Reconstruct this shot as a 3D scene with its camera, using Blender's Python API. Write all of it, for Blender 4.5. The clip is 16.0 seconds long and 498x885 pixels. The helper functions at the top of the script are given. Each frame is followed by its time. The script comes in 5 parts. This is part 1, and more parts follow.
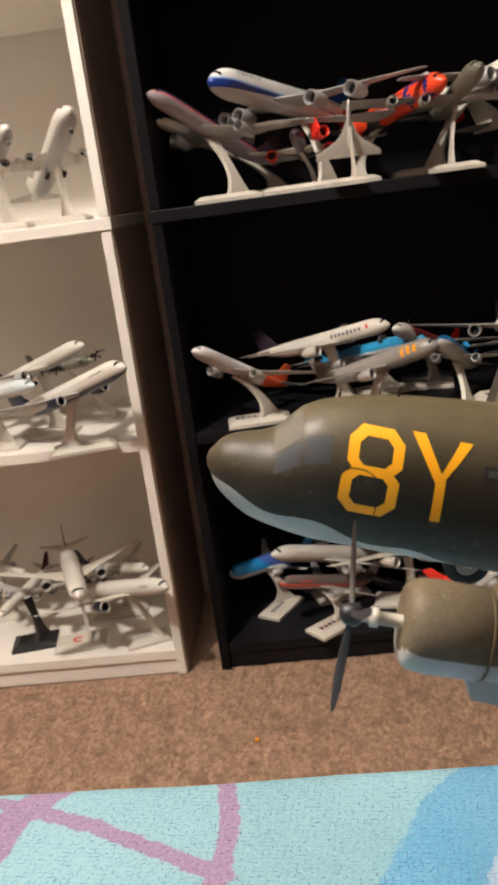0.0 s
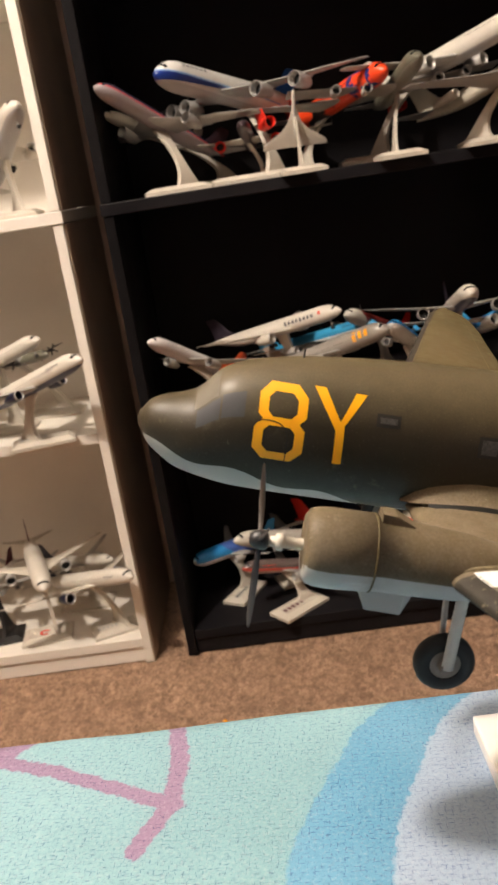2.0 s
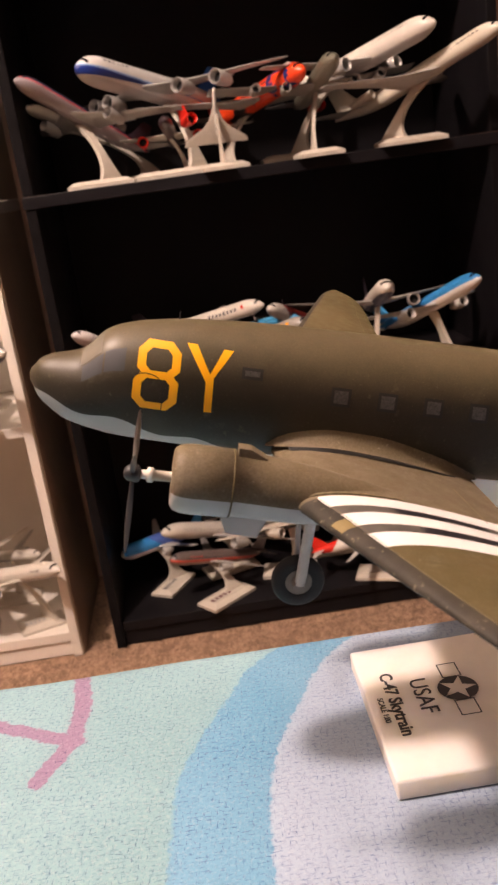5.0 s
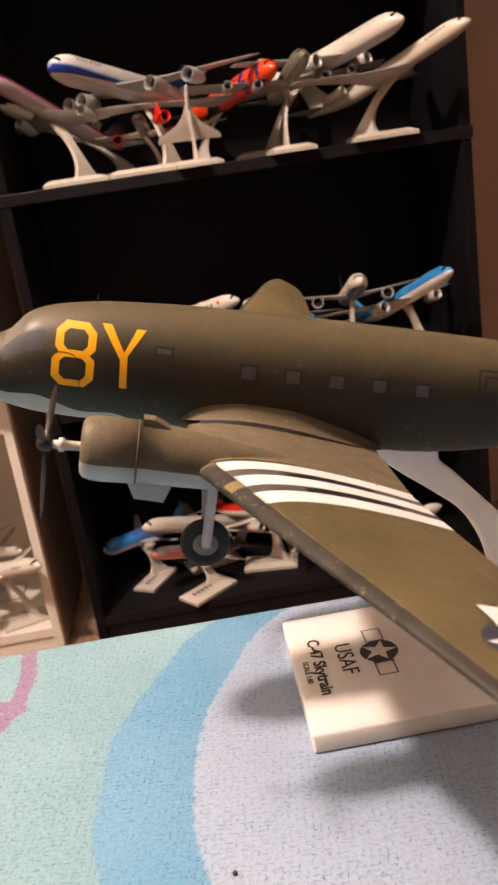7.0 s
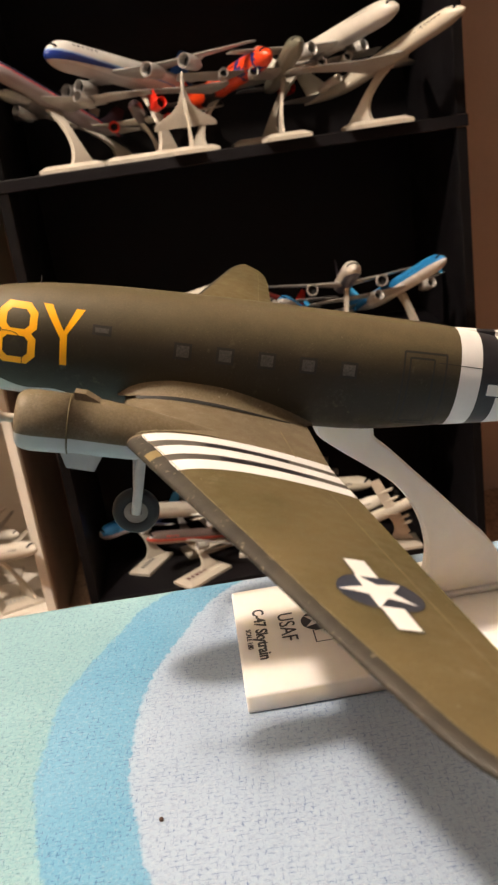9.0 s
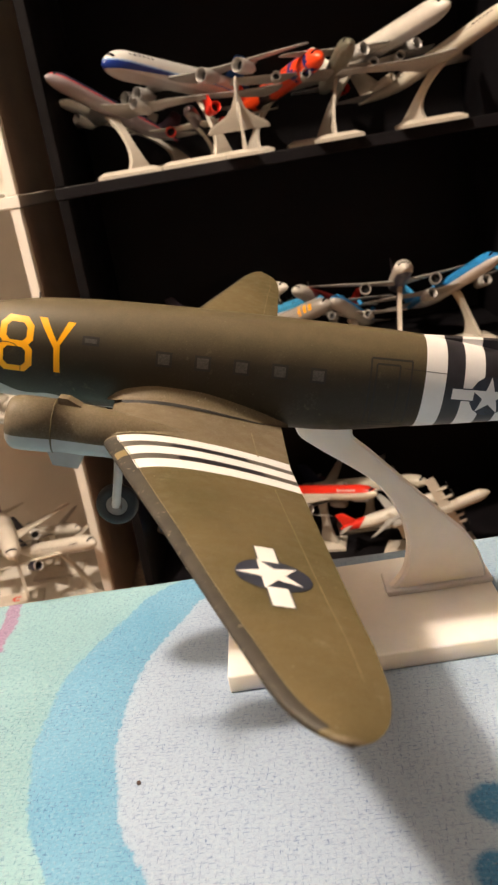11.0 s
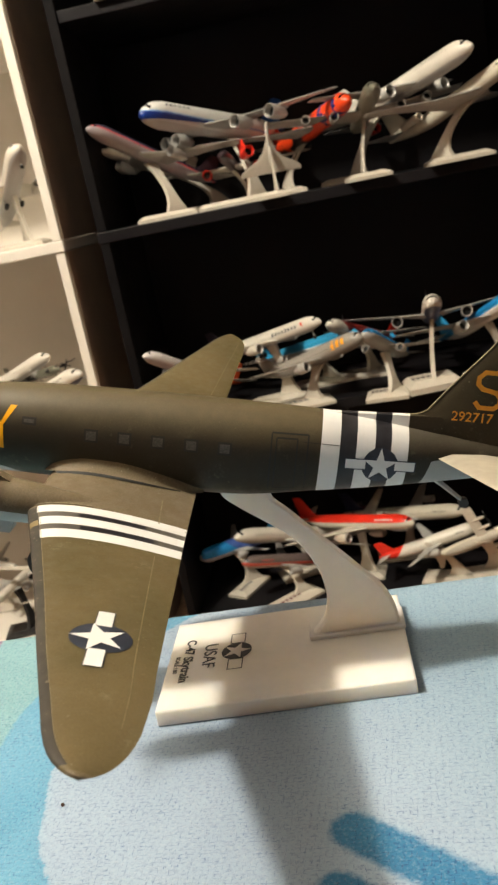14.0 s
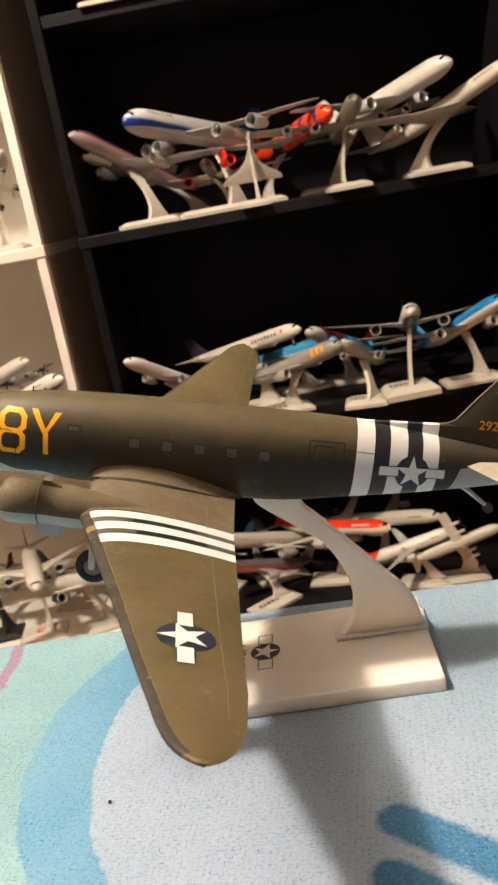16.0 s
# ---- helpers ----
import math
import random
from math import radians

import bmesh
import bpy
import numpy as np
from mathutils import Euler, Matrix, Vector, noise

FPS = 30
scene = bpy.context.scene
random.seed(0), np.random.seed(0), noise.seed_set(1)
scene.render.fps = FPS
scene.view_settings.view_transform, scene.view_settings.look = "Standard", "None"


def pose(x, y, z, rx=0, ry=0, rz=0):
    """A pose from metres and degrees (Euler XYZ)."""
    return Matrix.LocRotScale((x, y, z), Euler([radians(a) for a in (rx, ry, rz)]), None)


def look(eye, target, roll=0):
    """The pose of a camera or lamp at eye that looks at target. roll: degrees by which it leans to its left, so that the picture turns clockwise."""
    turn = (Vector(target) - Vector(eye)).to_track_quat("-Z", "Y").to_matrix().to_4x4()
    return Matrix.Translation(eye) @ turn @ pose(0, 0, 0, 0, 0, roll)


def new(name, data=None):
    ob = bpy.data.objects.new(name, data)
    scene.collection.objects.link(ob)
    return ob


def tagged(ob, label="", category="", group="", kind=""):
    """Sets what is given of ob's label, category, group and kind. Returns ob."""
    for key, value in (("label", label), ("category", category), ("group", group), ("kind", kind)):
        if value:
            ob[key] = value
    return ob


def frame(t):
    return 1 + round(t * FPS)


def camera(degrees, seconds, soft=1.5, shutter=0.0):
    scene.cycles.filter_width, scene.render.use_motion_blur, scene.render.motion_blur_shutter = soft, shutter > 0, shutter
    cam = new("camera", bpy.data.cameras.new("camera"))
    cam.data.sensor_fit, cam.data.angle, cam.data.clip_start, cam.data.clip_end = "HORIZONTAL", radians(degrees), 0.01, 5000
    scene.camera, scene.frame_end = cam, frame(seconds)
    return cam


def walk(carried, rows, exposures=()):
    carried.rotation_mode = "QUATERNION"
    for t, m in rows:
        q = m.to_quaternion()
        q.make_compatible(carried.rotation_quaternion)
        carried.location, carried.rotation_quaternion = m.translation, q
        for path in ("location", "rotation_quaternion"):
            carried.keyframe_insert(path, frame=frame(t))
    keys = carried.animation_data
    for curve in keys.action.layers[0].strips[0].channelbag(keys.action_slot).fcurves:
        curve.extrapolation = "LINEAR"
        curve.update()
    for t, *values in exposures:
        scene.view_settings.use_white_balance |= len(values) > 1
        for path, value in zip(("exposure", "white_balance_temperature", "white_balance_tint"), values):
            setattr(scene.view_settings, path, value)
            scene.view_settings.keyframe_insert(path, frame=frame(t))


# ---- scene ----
# ---- camera ----
cam = camera(33.4, 16.0, soft=2.4)
cam.data.dof.use_dof, cam.data.dof.focus_distance, cam.data.dof.aperture_fstop = True, 0.26, 70.0
PATH = [
    (0, (0.21059, -1.25989, 0.78154), (0.0424, 0.6498, 0.2117), -7.71),
    (0.5, (0.21182, -1.26128, 0.77949), (0.0689, 0.6444, 0.1895), -7.38),
    (1, (0.21626, -1.26456, 0.77915), (0.0559, 0.6361, 0.1778), -8.35),
    (1.5, (0.21560, -1.27453, 0.78053), (0.0978, 0.6279, 0.1747), -8.44),
    (2, (0.21960, -1.28194, 0.77941), (0.1353, 0.6241, 0.1796), -8.94),
    (2.5, (0.22014, -1.28527, 0.77877), (0.1655, 0.6226, 0.1811), -8.54),
    (3, (0.22307, -1.28964, 0.77777), (0.2156, 0.6179, 0.1769), -8.42),
    (3.5, (0.22480, -1.29449, 0.77705), (0.2476, 0.6109, 0.1695), -8.28),
    (4, (0.22677, -1.30002, 0.77651), (0.2679, 0.6039, 0.1654), -8.14),
    (6.5, (0.24245, -1.31680, 0.76945), (0.3471, 0.5743, 0.1271), -8.24),
    (7, (0.24840, -1.32246, 0.76916), (0.3459, 0.5723, 0.1365), -8.60),
    (7.5, (0.25314, -1.32468, 0.76778), (0.3480, 0.5659, 0.1223), -8.45),
    (8, (0.25754, -1.32879, 0.76768), (0.3535, 0.5620, 0.1228), -8.47),
    (8.5, (0.26212, -1.33195, 0.76665), (0.3515, 0.5563, 0.1136), -8.08),
    (9, (0.26624, -1.33652, 0.76689), (0.3455, 0.5508, 0.1098), -8.31),
    (11.5, (0.30282, -1.35755, 0.77056), (0.1886, 0.5353, 0.1350), -9.53),
    (12, (0.31284, -1.35483, 0.77159), (0.1870, 0.5339, 0.1260), -8.82),
    (12.5, (0.31895, -1.35912, 0.77437), (0.1140, 0.5349, 0.1655), -10.12),
    (13, (0.33197, -1.36095, 0.77194), (0.1236, 0.5286, 0.1505), -10.82),
    (13.5, (0.34491, -1.37217, 0.77619), (0.1110, 0.5266, 0.1933), -11.47),
    (14, (0.34599, -1.38366, 0.78567), (0.1137, 0.5224, 0.2263), -11.40),
    (14.5, (0.33982, -1.38708, 0.78727), (0.1181, 0.5222, 0.2345), -11.71),
    (15, (0.33383, -1.38731, 0.78780), (0.1135, 0.5241, 0.2419), -11.36),
    (15.5, (0.32686, -1.38996, 0.78757), (0.1625, 0.5172, 0.2081), -10.59),
    (16, (0.32208, -1.39479, 0.79418), (0.1747, 0.5187, 0.2313), -10.48),
]
walk(cam, [(t, look(eye, target, roll)) for t, eye, target, roll in PATH], [
    (0, 0.0, 6010, 6), (1, 0.0, 6010, 4), (1.5, 0.07, 5850, 5), (2, 0.08, 6550, 8), (3, 0.08, 6690, 14), (3.5, 0.04, 6930, 16), (4.2, 0.1, 7180, 26), (7, 0.1, 7040, 22), (7.5, 0.12, 7170, 18), (8, 0.14, 7110, 14),
    (9, 0.14, 6930, 9), (11.4, 0.17, 7070, 9), (12, 0.15, 6960, 9), (12.5, 0.14, 6880, 18), (13.2, 0.07, 6340, 1), (13.6, 0.08, 6340, 1), (14.2, 0.1, 6600, -3), (15, 0.145, 6720, -6), (16, 0.18, 6900, 7)])

# ---- light ----
world = bpy.data.worlds.new("room_air")
scene.world = world
world.use_nodes = True
world.node_tree.nodes["Background"].inputs[0].default_value = (0.6, 0.55, 0.9, 1)
world.node_tree.nodes["Background"].inputs[1].default_value = 0.012


def lamp_point(name, place, watts, colour, radius):
    data = bpy.data.lights.new(name, "POINT")
    data.energy, data.color, data.shadow_soft_size = watts, colour, radius
    ob = new(name, data)
    ob.location = place
    return ob


lamp_point("ceiling_lamp_bulb", (-0.49, -1.10, 2.24), 148.0, (1.0, 0.86, 0.75), 0.056)


# ---- materials ----
def rgb(r, g, b):
    """Linear colour from 0..255 sRGB values."""
    return tuple((c / 255 / 12.92 if c / 255 <= 0.04045 else ((c / 255 + 0.055) / 1.055) ** 2.4) for c in (r, g, b)) + (1.0,)


class Graph:
    """A node material under construction."""

    def __init__(self, name, rough=0.5, metal=0.0):
        self.mat = bpy.data.materials.new(name)
        self.mat.use_nodes = True
        self.t = self.mat.node_tree
        self.bsdf = self.t.nodes["Principled BSDF"]
        self.bsdf.inputs["Roughness"].default_value = rough
        self.bsdf.inputs["Metallic"].default_value = metal
        self.coord = self.t.nodes.new("ShaderNodeTexCoord").outputs["Object"]
        self.axes = None

    def put(self, socket, value):
        if isinstance(value, bpy.types.NodeSocket):
            self.t.links.new(value, socket)
        else:
            socket.default_value = value

    def math(self, op, a, b=0.0, c=0.0, clamp=False):
        n = self.t.nodes.new("ShaderNodeMath")
        n.operation, n.use_clamp = op, clamp
        for s, v in zip(n.inputs, (a, b, c)):
            self.put(s, v)
        return n.outputs[0]

    def vec(self, op, a, b=(0, 0, 0)):
        n = self.t.nodes.new("ShaderNodeVectorMath")
        n.operation = op
        self.put(n.inputs[0], a)
        self.put(n.inputs[1], b)
        return n.outputs[1] if op in ("DOT_PRODUCT", "LENGTH", "DISTANCE") else n.outputs[0]

    def xyz(self):
        if not self.axes:
            n = self.t.nodes.new("ShaderNodeSeparateXYZ")
            self.put(n.inputs[0], self.coord)
            self.axes = tuple(n.outputs)
        return self.axes

    def noise(self, scale, detail=3.0, rough=0.55, stretch=None):
        n = self.t.nodes.new("ShaderNodeTexNoise")
        n.inputs["Scale"].default_value, n.inputs["Detail"].default_value, n.inputs["Roughness"].default_value = scale, detail, rough
        self.put(n.inputs["Vector"], self.vec("MULTIPLY", self.coord, stretch) if stretch else self.coord)
        return n.outputs["Fac"]

    def ramp(self, fac, lo, hi, a=0.0, b=1.0):
        n = self.t.nodes.new("ShaderNodeMapRange")
        n.clamp = True
        for s, v in zip(n.inputs, (fac, lo, hi, a, b)):
            self.put(s, v)
        return n.outputs[0]

    def mix(self, fac, a, b, kind="MIX"):
        n = self.t.nodes.new("ShaderNodeMix")
        n.data_type, n.blend_type = "RGBA", kind
        self.put(n.inputs["Factor"], fac)
        self.put(n.inputs["A"], a)
        self.put(n.inputs["B"], b)
        return n.outputs["Result"]

    def colour(self, value):
        self.put(self.bsdf.inputs["Base Color"], value)
        return self

    def rough(self, value):
        self.put(self.bsdf.inputs["Roughness"], value)
        return self

    def bump(self, height, strength=0.3, distance=0.001):
        n = self.t.nodes.new("ShaderNodeBump")
        n.inputs["Strength"].default_value, n.inputs["Distance"].default_value = strength, distance
        self.put(n.inputs["Height"], height)
        self.put(self.bsdf.inputs["Normal"], n.outputs[0])
        return self

    def segment(self, point, a, b):
        """Distance from a point to the line from a to b."""
        a, b = Vector((*a, 0)), Vector((*b, 0))
        off = self.vec("SUBTRACT", point, tuple(a))
        d = b - a
        along = self.math("MULTIPLY", self.vec("DOT_PRODUCT", off, tuple(d)), 1 / d.length_squared, clamp=True)
        n = self.t.nodes.new("ShaderNodeVectorMath")
        n.operation = "SCALE"
        n.inputs[0].default_value = tuple(d)
        self.put(n.inputs["Scale"], along)
        return self.vec("DISTANCE", off, n.outputs[0])


def plain(name, colour, rough=0.45, metal=0.0, scale=40.0, vary=0.12, relief=0.0, fine=400.0):
    """Paint, plastic or board with grain at two scales."""
    g = Graph(name, rough, metal)
    dark = tuple(c * (1 - vary) for c in colour[:3]) + (1,)
    light = tuple(min(1.0, c * (1 + vary * 0.6)) for c in colour[:3]) + (1,)
    big, small = g.noise(scale, 4), g.noise(fine, 2)
    g.colour(g.mix(g.ramp(g.math("ADD", g.math("MULTIPLY", big, 0.7), g.math("MULTIPLY", small, 0.3)), 0.35, 0.65), dark, light))
    g.rough(g.ramp(big, 0.3, 0.7, max(0.05, rough - 0.08), min(1.0, rough + 0.1)))
    if relief:
        g.bump(small, relief, 0.0005)
    return g.mat


M_BLACK = plain("black_laminate", (0.0080, 0.0072, 0.0087, 1), 0.5, 0, 9, 0.3, 0.15, 300)
M_BLACK.node_tree.nodes["Principled BSDF"].inputs["Specular IOR Level"].default_value = 0.15
M_BLACK_EDGE = plain("black_edge_band", (0.0065, 0.0058, 0.0064, 1), 0.6, 0, 20, 0.25)
M_BLACK_EDGE.node_tree.nodes["Principled BSDF"].inputs["Specular IOR Level"].default_value = 0.07
M_WHITE = plain("white_laminate", (0.80, 0.755, 0.68, 1), 0.45, 0, 6, 0.06, 0.08, 350)
M_SIDE_SHADE = plain("side_shade_brown", (0.39, 0.292, 0.218, 1), 0.6, 0, 14, 0.18, 0.1, 300)
M_WALL = plain("wall_paint", (0.54, 0.385, 0.30, 1), 0.85, 0, 3, 0.06, 0.35, 160)
M_CEIL = plain("ceiling_paint", (0.82, 0.79, 0.74, 1), 0.9, 0, 3, 0.04)
M_TRIM = plain("trim_paint", (0.7, 0.68, 0.62, 1), 0.5, 0, 8, 0.06)
# One stand plastic in two tones: dimmed for shelf shade, brightened for the foot.
M_STAND = plain("ivory_stand_plastic", (0.57, 0.525, 0.45, 1), 0.35, 0, 30, 0.07)
M_FOOT = plain("pale_foot_plastic", (0.90, 0.84, 0.76, 1), 0.42, 0, 160, 0.03)
M_FOOT.node_tree.nodes["Principled BSDF"].inputs["Subsurface Weight"].default_value = 0.75
M_FOOT.node_tree.nodes["Principled BSDF"].inputs["Subsurface Scale"].default_value = 0.011
M_FOOT.node_tree.nodes["Principled BSDF"].inputs["Subsurface Radius"].default_value = (1.0, 0.9, 0.7)
M_STAND_BLACK = plain("black_stand_plastic", (0.015, 0.015, 0.016, 1), 0.35, 0, 30, 0.2)
M_SILVER = plain("silver_paint", (0.44, 0.42, 0.40, 1), 0.38, 0.35, 30, 0.08)
M_GREY = plain("light_grey_paint", (0.41, 0.40, 0.38, 1), 0.4, 0, 30, 0.08)
M_DARK = plain("dark_intake", (0.02, 0.02, 0.022, 1), 0.5, 0, 30, 0.2)
M_GLASSY = plain("dark_window_print", (0.015, 0.017, 0.022, 1), 0.2, 0, 30, 0.1)
M_RUBBER = plain("black_rubber", (0.012, 0.012, 0.012, 1), 0.65, 0, 200, 0.3)
M_INK = plain("black_ink", (0.035, 0.034, 0.038, 1), 0.5, 0, 60, 0.15)
M_RED = plain("red_paint", rgb(215, 45, 30), 0.35, 0, 30, 0.08)
M_NAVY = plain("navy_paint", rgb(24, 28, 54), 0.35, 0, 30, 0.1)
M_ORANGE_MARK = plain("orange_print", rgb(244, 166, 24), 0.4, 0, 60, 0.08)
M_ORANGE_DIM = plain("dull_orange_print", rgb(228, 152, 34), 0.5, 0, 300, 0.2)
M_BLUE = plain("sky_blue_paint", rgb(60, 150, 200), 0.35, 0, 30, 0.08)
M_FINBLUE = plain("mid_blue_paint", rgb(45, 105, 190), 0.35, 0, 30, 0.1)

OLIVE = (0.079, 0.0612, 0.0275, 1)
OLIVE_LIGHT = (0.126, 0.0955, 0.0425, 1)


def olive_drab(name, wave=True, dust=0.0, deep=1.0, gloss=0.22, greyed=0.0, rough=(0.45, 0.68), lit_top=0.0, worn_by=1.0):
    """Olive drab model paint, faded in patches; grey underneath with a wavy edge."""
    g = Graph(name, 0.55)
    g.bsdf.inputs["Specular IOR Level"].default_value = gloss
    x, y, z = g.xyz()
    big, mid, small = g.noise(55, 4), g.noise(260, 3), g.noise(1500, 2)
    worn = g.math("ADD", g.math("MULTIPLY", big, 0.65), g.math("MULTIPLY", mid, 0.35))
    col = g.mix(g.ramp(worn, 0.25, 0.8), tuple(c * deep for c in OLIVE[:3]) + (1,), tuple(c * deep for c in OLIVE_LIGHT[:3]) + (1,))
    if worn_by >= 1.0:
        col = g.mix(g.ramp(g.noise(24, 3, 0.55, (1.0, 0.55, 1.0)), 0.44, 0.68, 0.0, 0.42), col, (0.150 * deep, 0.113 * deep, 0.056 * deep, 1))
    patch = g.ramp(g.noise(30, 2), 0.46, 0.60, 0.0, 0.42)
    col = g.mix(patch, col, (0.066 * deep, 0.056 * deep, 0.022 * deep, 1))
    if greyed:
        col = g.mix(greyed, col, (0.064 * deep, 0.053 * deep, 0.040 * deep, 1))
    col = g.mix(g.ramp(mid, 0.66, 0.74, 0, 0.22), col, (0.22, 0.19, 0.13, 1))
    scuff = g.math("MULTIPLY", g.ramp(g.noise(90, 3, 0.6), 0.60, 0.72), g.ramp(g.noise(800, 3, 0.7), 0.48, 0.62))
    col = g.mix(g.math("MULTIPLY", scuff, 0.32 * worn_by), col, (0.32, 0.28, 0.21, 1))
    if dust:
        haze = g.ramp(g.math("ADD", g.math("MULTIPLY", g.noise(120, 4, 0.65), 0.6), g.math("MULTIPLY", small, 0.4)), 0.40, 0.62, dust * 0.4, dust)
        col = g.mix(haze, col, (0.21, 0.165, 0.125, 1))
    # Lit upper body painted in: paler tone rising with height, greyer sheen at tail.
    if lit_top:
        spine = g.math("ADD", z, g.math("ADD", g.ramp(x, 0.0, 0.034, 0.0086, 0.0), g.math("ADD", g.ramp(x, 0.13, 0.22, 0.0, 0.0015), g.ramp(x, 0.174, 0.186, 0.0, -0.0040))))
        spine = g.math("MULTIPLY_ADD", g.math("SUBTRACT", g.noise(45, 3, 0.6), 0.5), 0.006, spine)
        lit_mask = g.math("MULTIPLY", g.ramp(spine, 0.0062, 0.0150), g.ramp(mid, 0.25, 0.75, 0.7, 1.0))
        lit_tone = g.mix(g.ramp(x, 0.165, 0.185), (0.118, 0.092, 0.048, 1), (0.105, 0.092, 0.072, 1))
        col = g.mix(g.math("MULTIPLY", lit_mask, lit_top), col, lit_tone)
    chips = g.math("MULTIPLY", g.ramp(g.noise(70, 2), 0.48, 0.60), g.ramp(g.noise(1000, 2, 0.6), 0.68, 0.74))
    col = g.mix(g.math("MULTIPLY", chips, (0.75 if dust else 0.4) * worn_by), col, (0.34, 0.31, 0.25, 1))
    grain = g.ramp(g.noise(2300, 2, 0.75), 0.36, 0.66, 0.0, 0.42)
    col = g.mix(grain, col, (0.55, 0.54, 0.52, 1), "MULTIPLY")
    speck = g.ramp(g.noise(3100, 2, 0.6), 0.66, 0.72, 0.0, 0.30)
    col = g.mix(speck, col, (0.20, 0.17, 0.12, 1))
    if wave:
        edge = g.math("MULTIPLY_ADD", g.math("SINE", g.math("MULTIPLY_ADD", x, 330.0, 0.6)), 0.0009, g.ramp(x, 0.0, 0.056, -0.0036, -0.0128))
        edge = g.math("ADD", edge, g.ramp(x, 0.056, 0.08, 0.0, -0.003))
        edge = g.math("ADD", edge, g.ramp(x, 0.12, 0.184, 0.0, 0.0085))
        edge = g.math("ADD", edge, g.ramp(x, 0.1850, 0.1890, 0.0, 0.0135))
        col = g.mix(g.math("LESS_THAN", z, edge), col, (0.40, 0.39, 0.365, 1))
    g.colour(col)
    g.rough(g.ramp(mid, 0.3, 0.7, *rough))
    g.bump(small, 0.08, 0.0002)
    return g.mat


# Darker copies of the wing's olive carry the shade on body and fin.
M_OLIVE = olive_drab("shaded_olive_fuselage", deep=0.36, gloss=0.3, greyed=0.5, rough=(0.42, 0.6), lit_top=0.85, worn_by=0.35)
M_OLIVE_TAIL = olive_drab("shaded_olive_tail", wave=False, deep=0.46, gloss=0.2, greyed=0.4)
M_OLIVE_WING = olive_drab("olive_drab_wing", wave=False)
M_OLIVE_DUSTY = olive_drab("dusty_olive_drab", wave=False, dust=0.55)


def chipped_edge():
    """Dark worn paint with small pale chips."""
    g = Graph("dark_leading_edge", 0.6)
    col = g.mix(g.ramp(g.noise(160, 4), 0.35, 0.65), (0.018, 0.0155, 0.012, 1), (0.036, 0.030, 0.022, 1))
    col = g.mix(g.ramp(g.noise(520, 3, 0.6), 0.62, 0.70, 0, 0.5), col, (0.26, 0.215, 0.15, 1))
    g.bsdf.inputs["Specular IOR Level"].default_value = 0.28
    g.colour(col)
    return g.mat


M_BOOT = chipped_edge()
M_UNDER = plain("neutral_grey_paint", (0.40, 0.39, 0.365, 1), 0.42, 0, 60, 0.08)
M_YELLOW = plain("yellow_code_print", rgb(252, 178, 18), 0.4, 0, 90, 0.05)
M_WHITE_BAND = plain("white_band_print", (0.74, 0.73, 0.71, 1), 0.4, 0, 120, 0.05)
M_BLACK_BAND = plain("black_band_print", (0.016, 0.016, 0.02, 1), 0.4, 0, 200, 0.35)
M_ROUNDEL = plain("roundel_navy", (0.022, 0.028, 0.045, 1), 0.42, 0, 200, 0.3)
M_PANE = plain("grey_window_print", (0.058, 0.055, 0.054, 1), 0.4, 0, 1500, 0.55, 0.0, 3200)
M_PANEL = plain("panel_line", (0.0085, 0.0078, 0.006, 1), 0.6, 0, 200, 0.2)
M_FRAME_GREY = plain("cockpit_glazing", (0.045, 0.045, 0.047, 1), 0.7, 0, 100, 0.15)
M_WINDSHIELD = plain("windshield_print", (0.118, 0.102, 0.072, 1), 0.7, 0, 100, 0.12)
M_EDGE_WEAR = plain("worn_ridge", (0.185, 0.145, 0.078, 1), 0.6, 0, 700, 0.5)
M_STRUT = plain("pale_grey_strut", (0.52, 0.50, 0.46, 1), 0.45, 0, 200, 0.1)
M_HUB = plain("tan_hub", (0.24, 0.20, 0.165, 1), 0.5, 0, 200, 0.1)
M_DUSTY = plain("worn_black_band", (0.085, 0.077, 0.064, 1), 0.5, 0, 400, 0.3)
M_TAN = plain("tan_patch", (0.19, 0.14, 0.05, 1), 0.5, 0, 300, 0.15)
# Tailplane tone, paler than the olive of the body.
M_TAILPLANE = plain("pale_tailplane_paint", (0.36, 0.32, 0.25, 1), 0.55, 0, 120, 0.15)
M_TYRE_GREY = plain("dark_grey_tyre", (0.05, 0.05, 0.05, 1), 0.6, 0, 300, 0.2)
M_METAL = plain("dull_metal", (0.24, 0.225, 0.21, 1), 0.5, 0.25, 200, 0.1)


def carpet_material():
    """Cut pile: dark pits between clumps of tufts, with flattened paler patches."""
    g = Graph("beige_carpet", 0.95)
    pile = (1.0, 0.62, 1.0)
    big, mid, small = g.noise(9, 3), g.noise(115, 3, 0.7, pile), g.noise(420, 3, 0.75, pile)
    f = g.math("ADD", g.math("MULTIPLY", mid, 0.55), g.math("MULTIPLY", small, 0.45))
    col = g.mix(g.ramp(f, 0.36, 0.64), (0.155, 0.090, 0.055, 1), (0.57, 0.365, 0.240, 1))
    col = g.mix(g.ramp(big, 0.35, 0.7, 0, 0.35), col, (0.33, 0.20, 0.122, 1))
    col = g.mix(g.ramp(g.noise(34, 4, 0.7, pile), 0.48, 0.64, 0, 0.55), col, (0.165, 0.094, 0.060, 1))
    tuft = g.ramp(g.noise(190, 3, 0.7, pile), 0.32, 0.47, 0.45, 0.0)
    col = g.mix(tuft, col, (0.072, 0.041, 0.026, 1))
    g.colour(col)
    g.bump(f, 1.0, 0.006)
    return g.mat


M_CARPET = carpet_material()


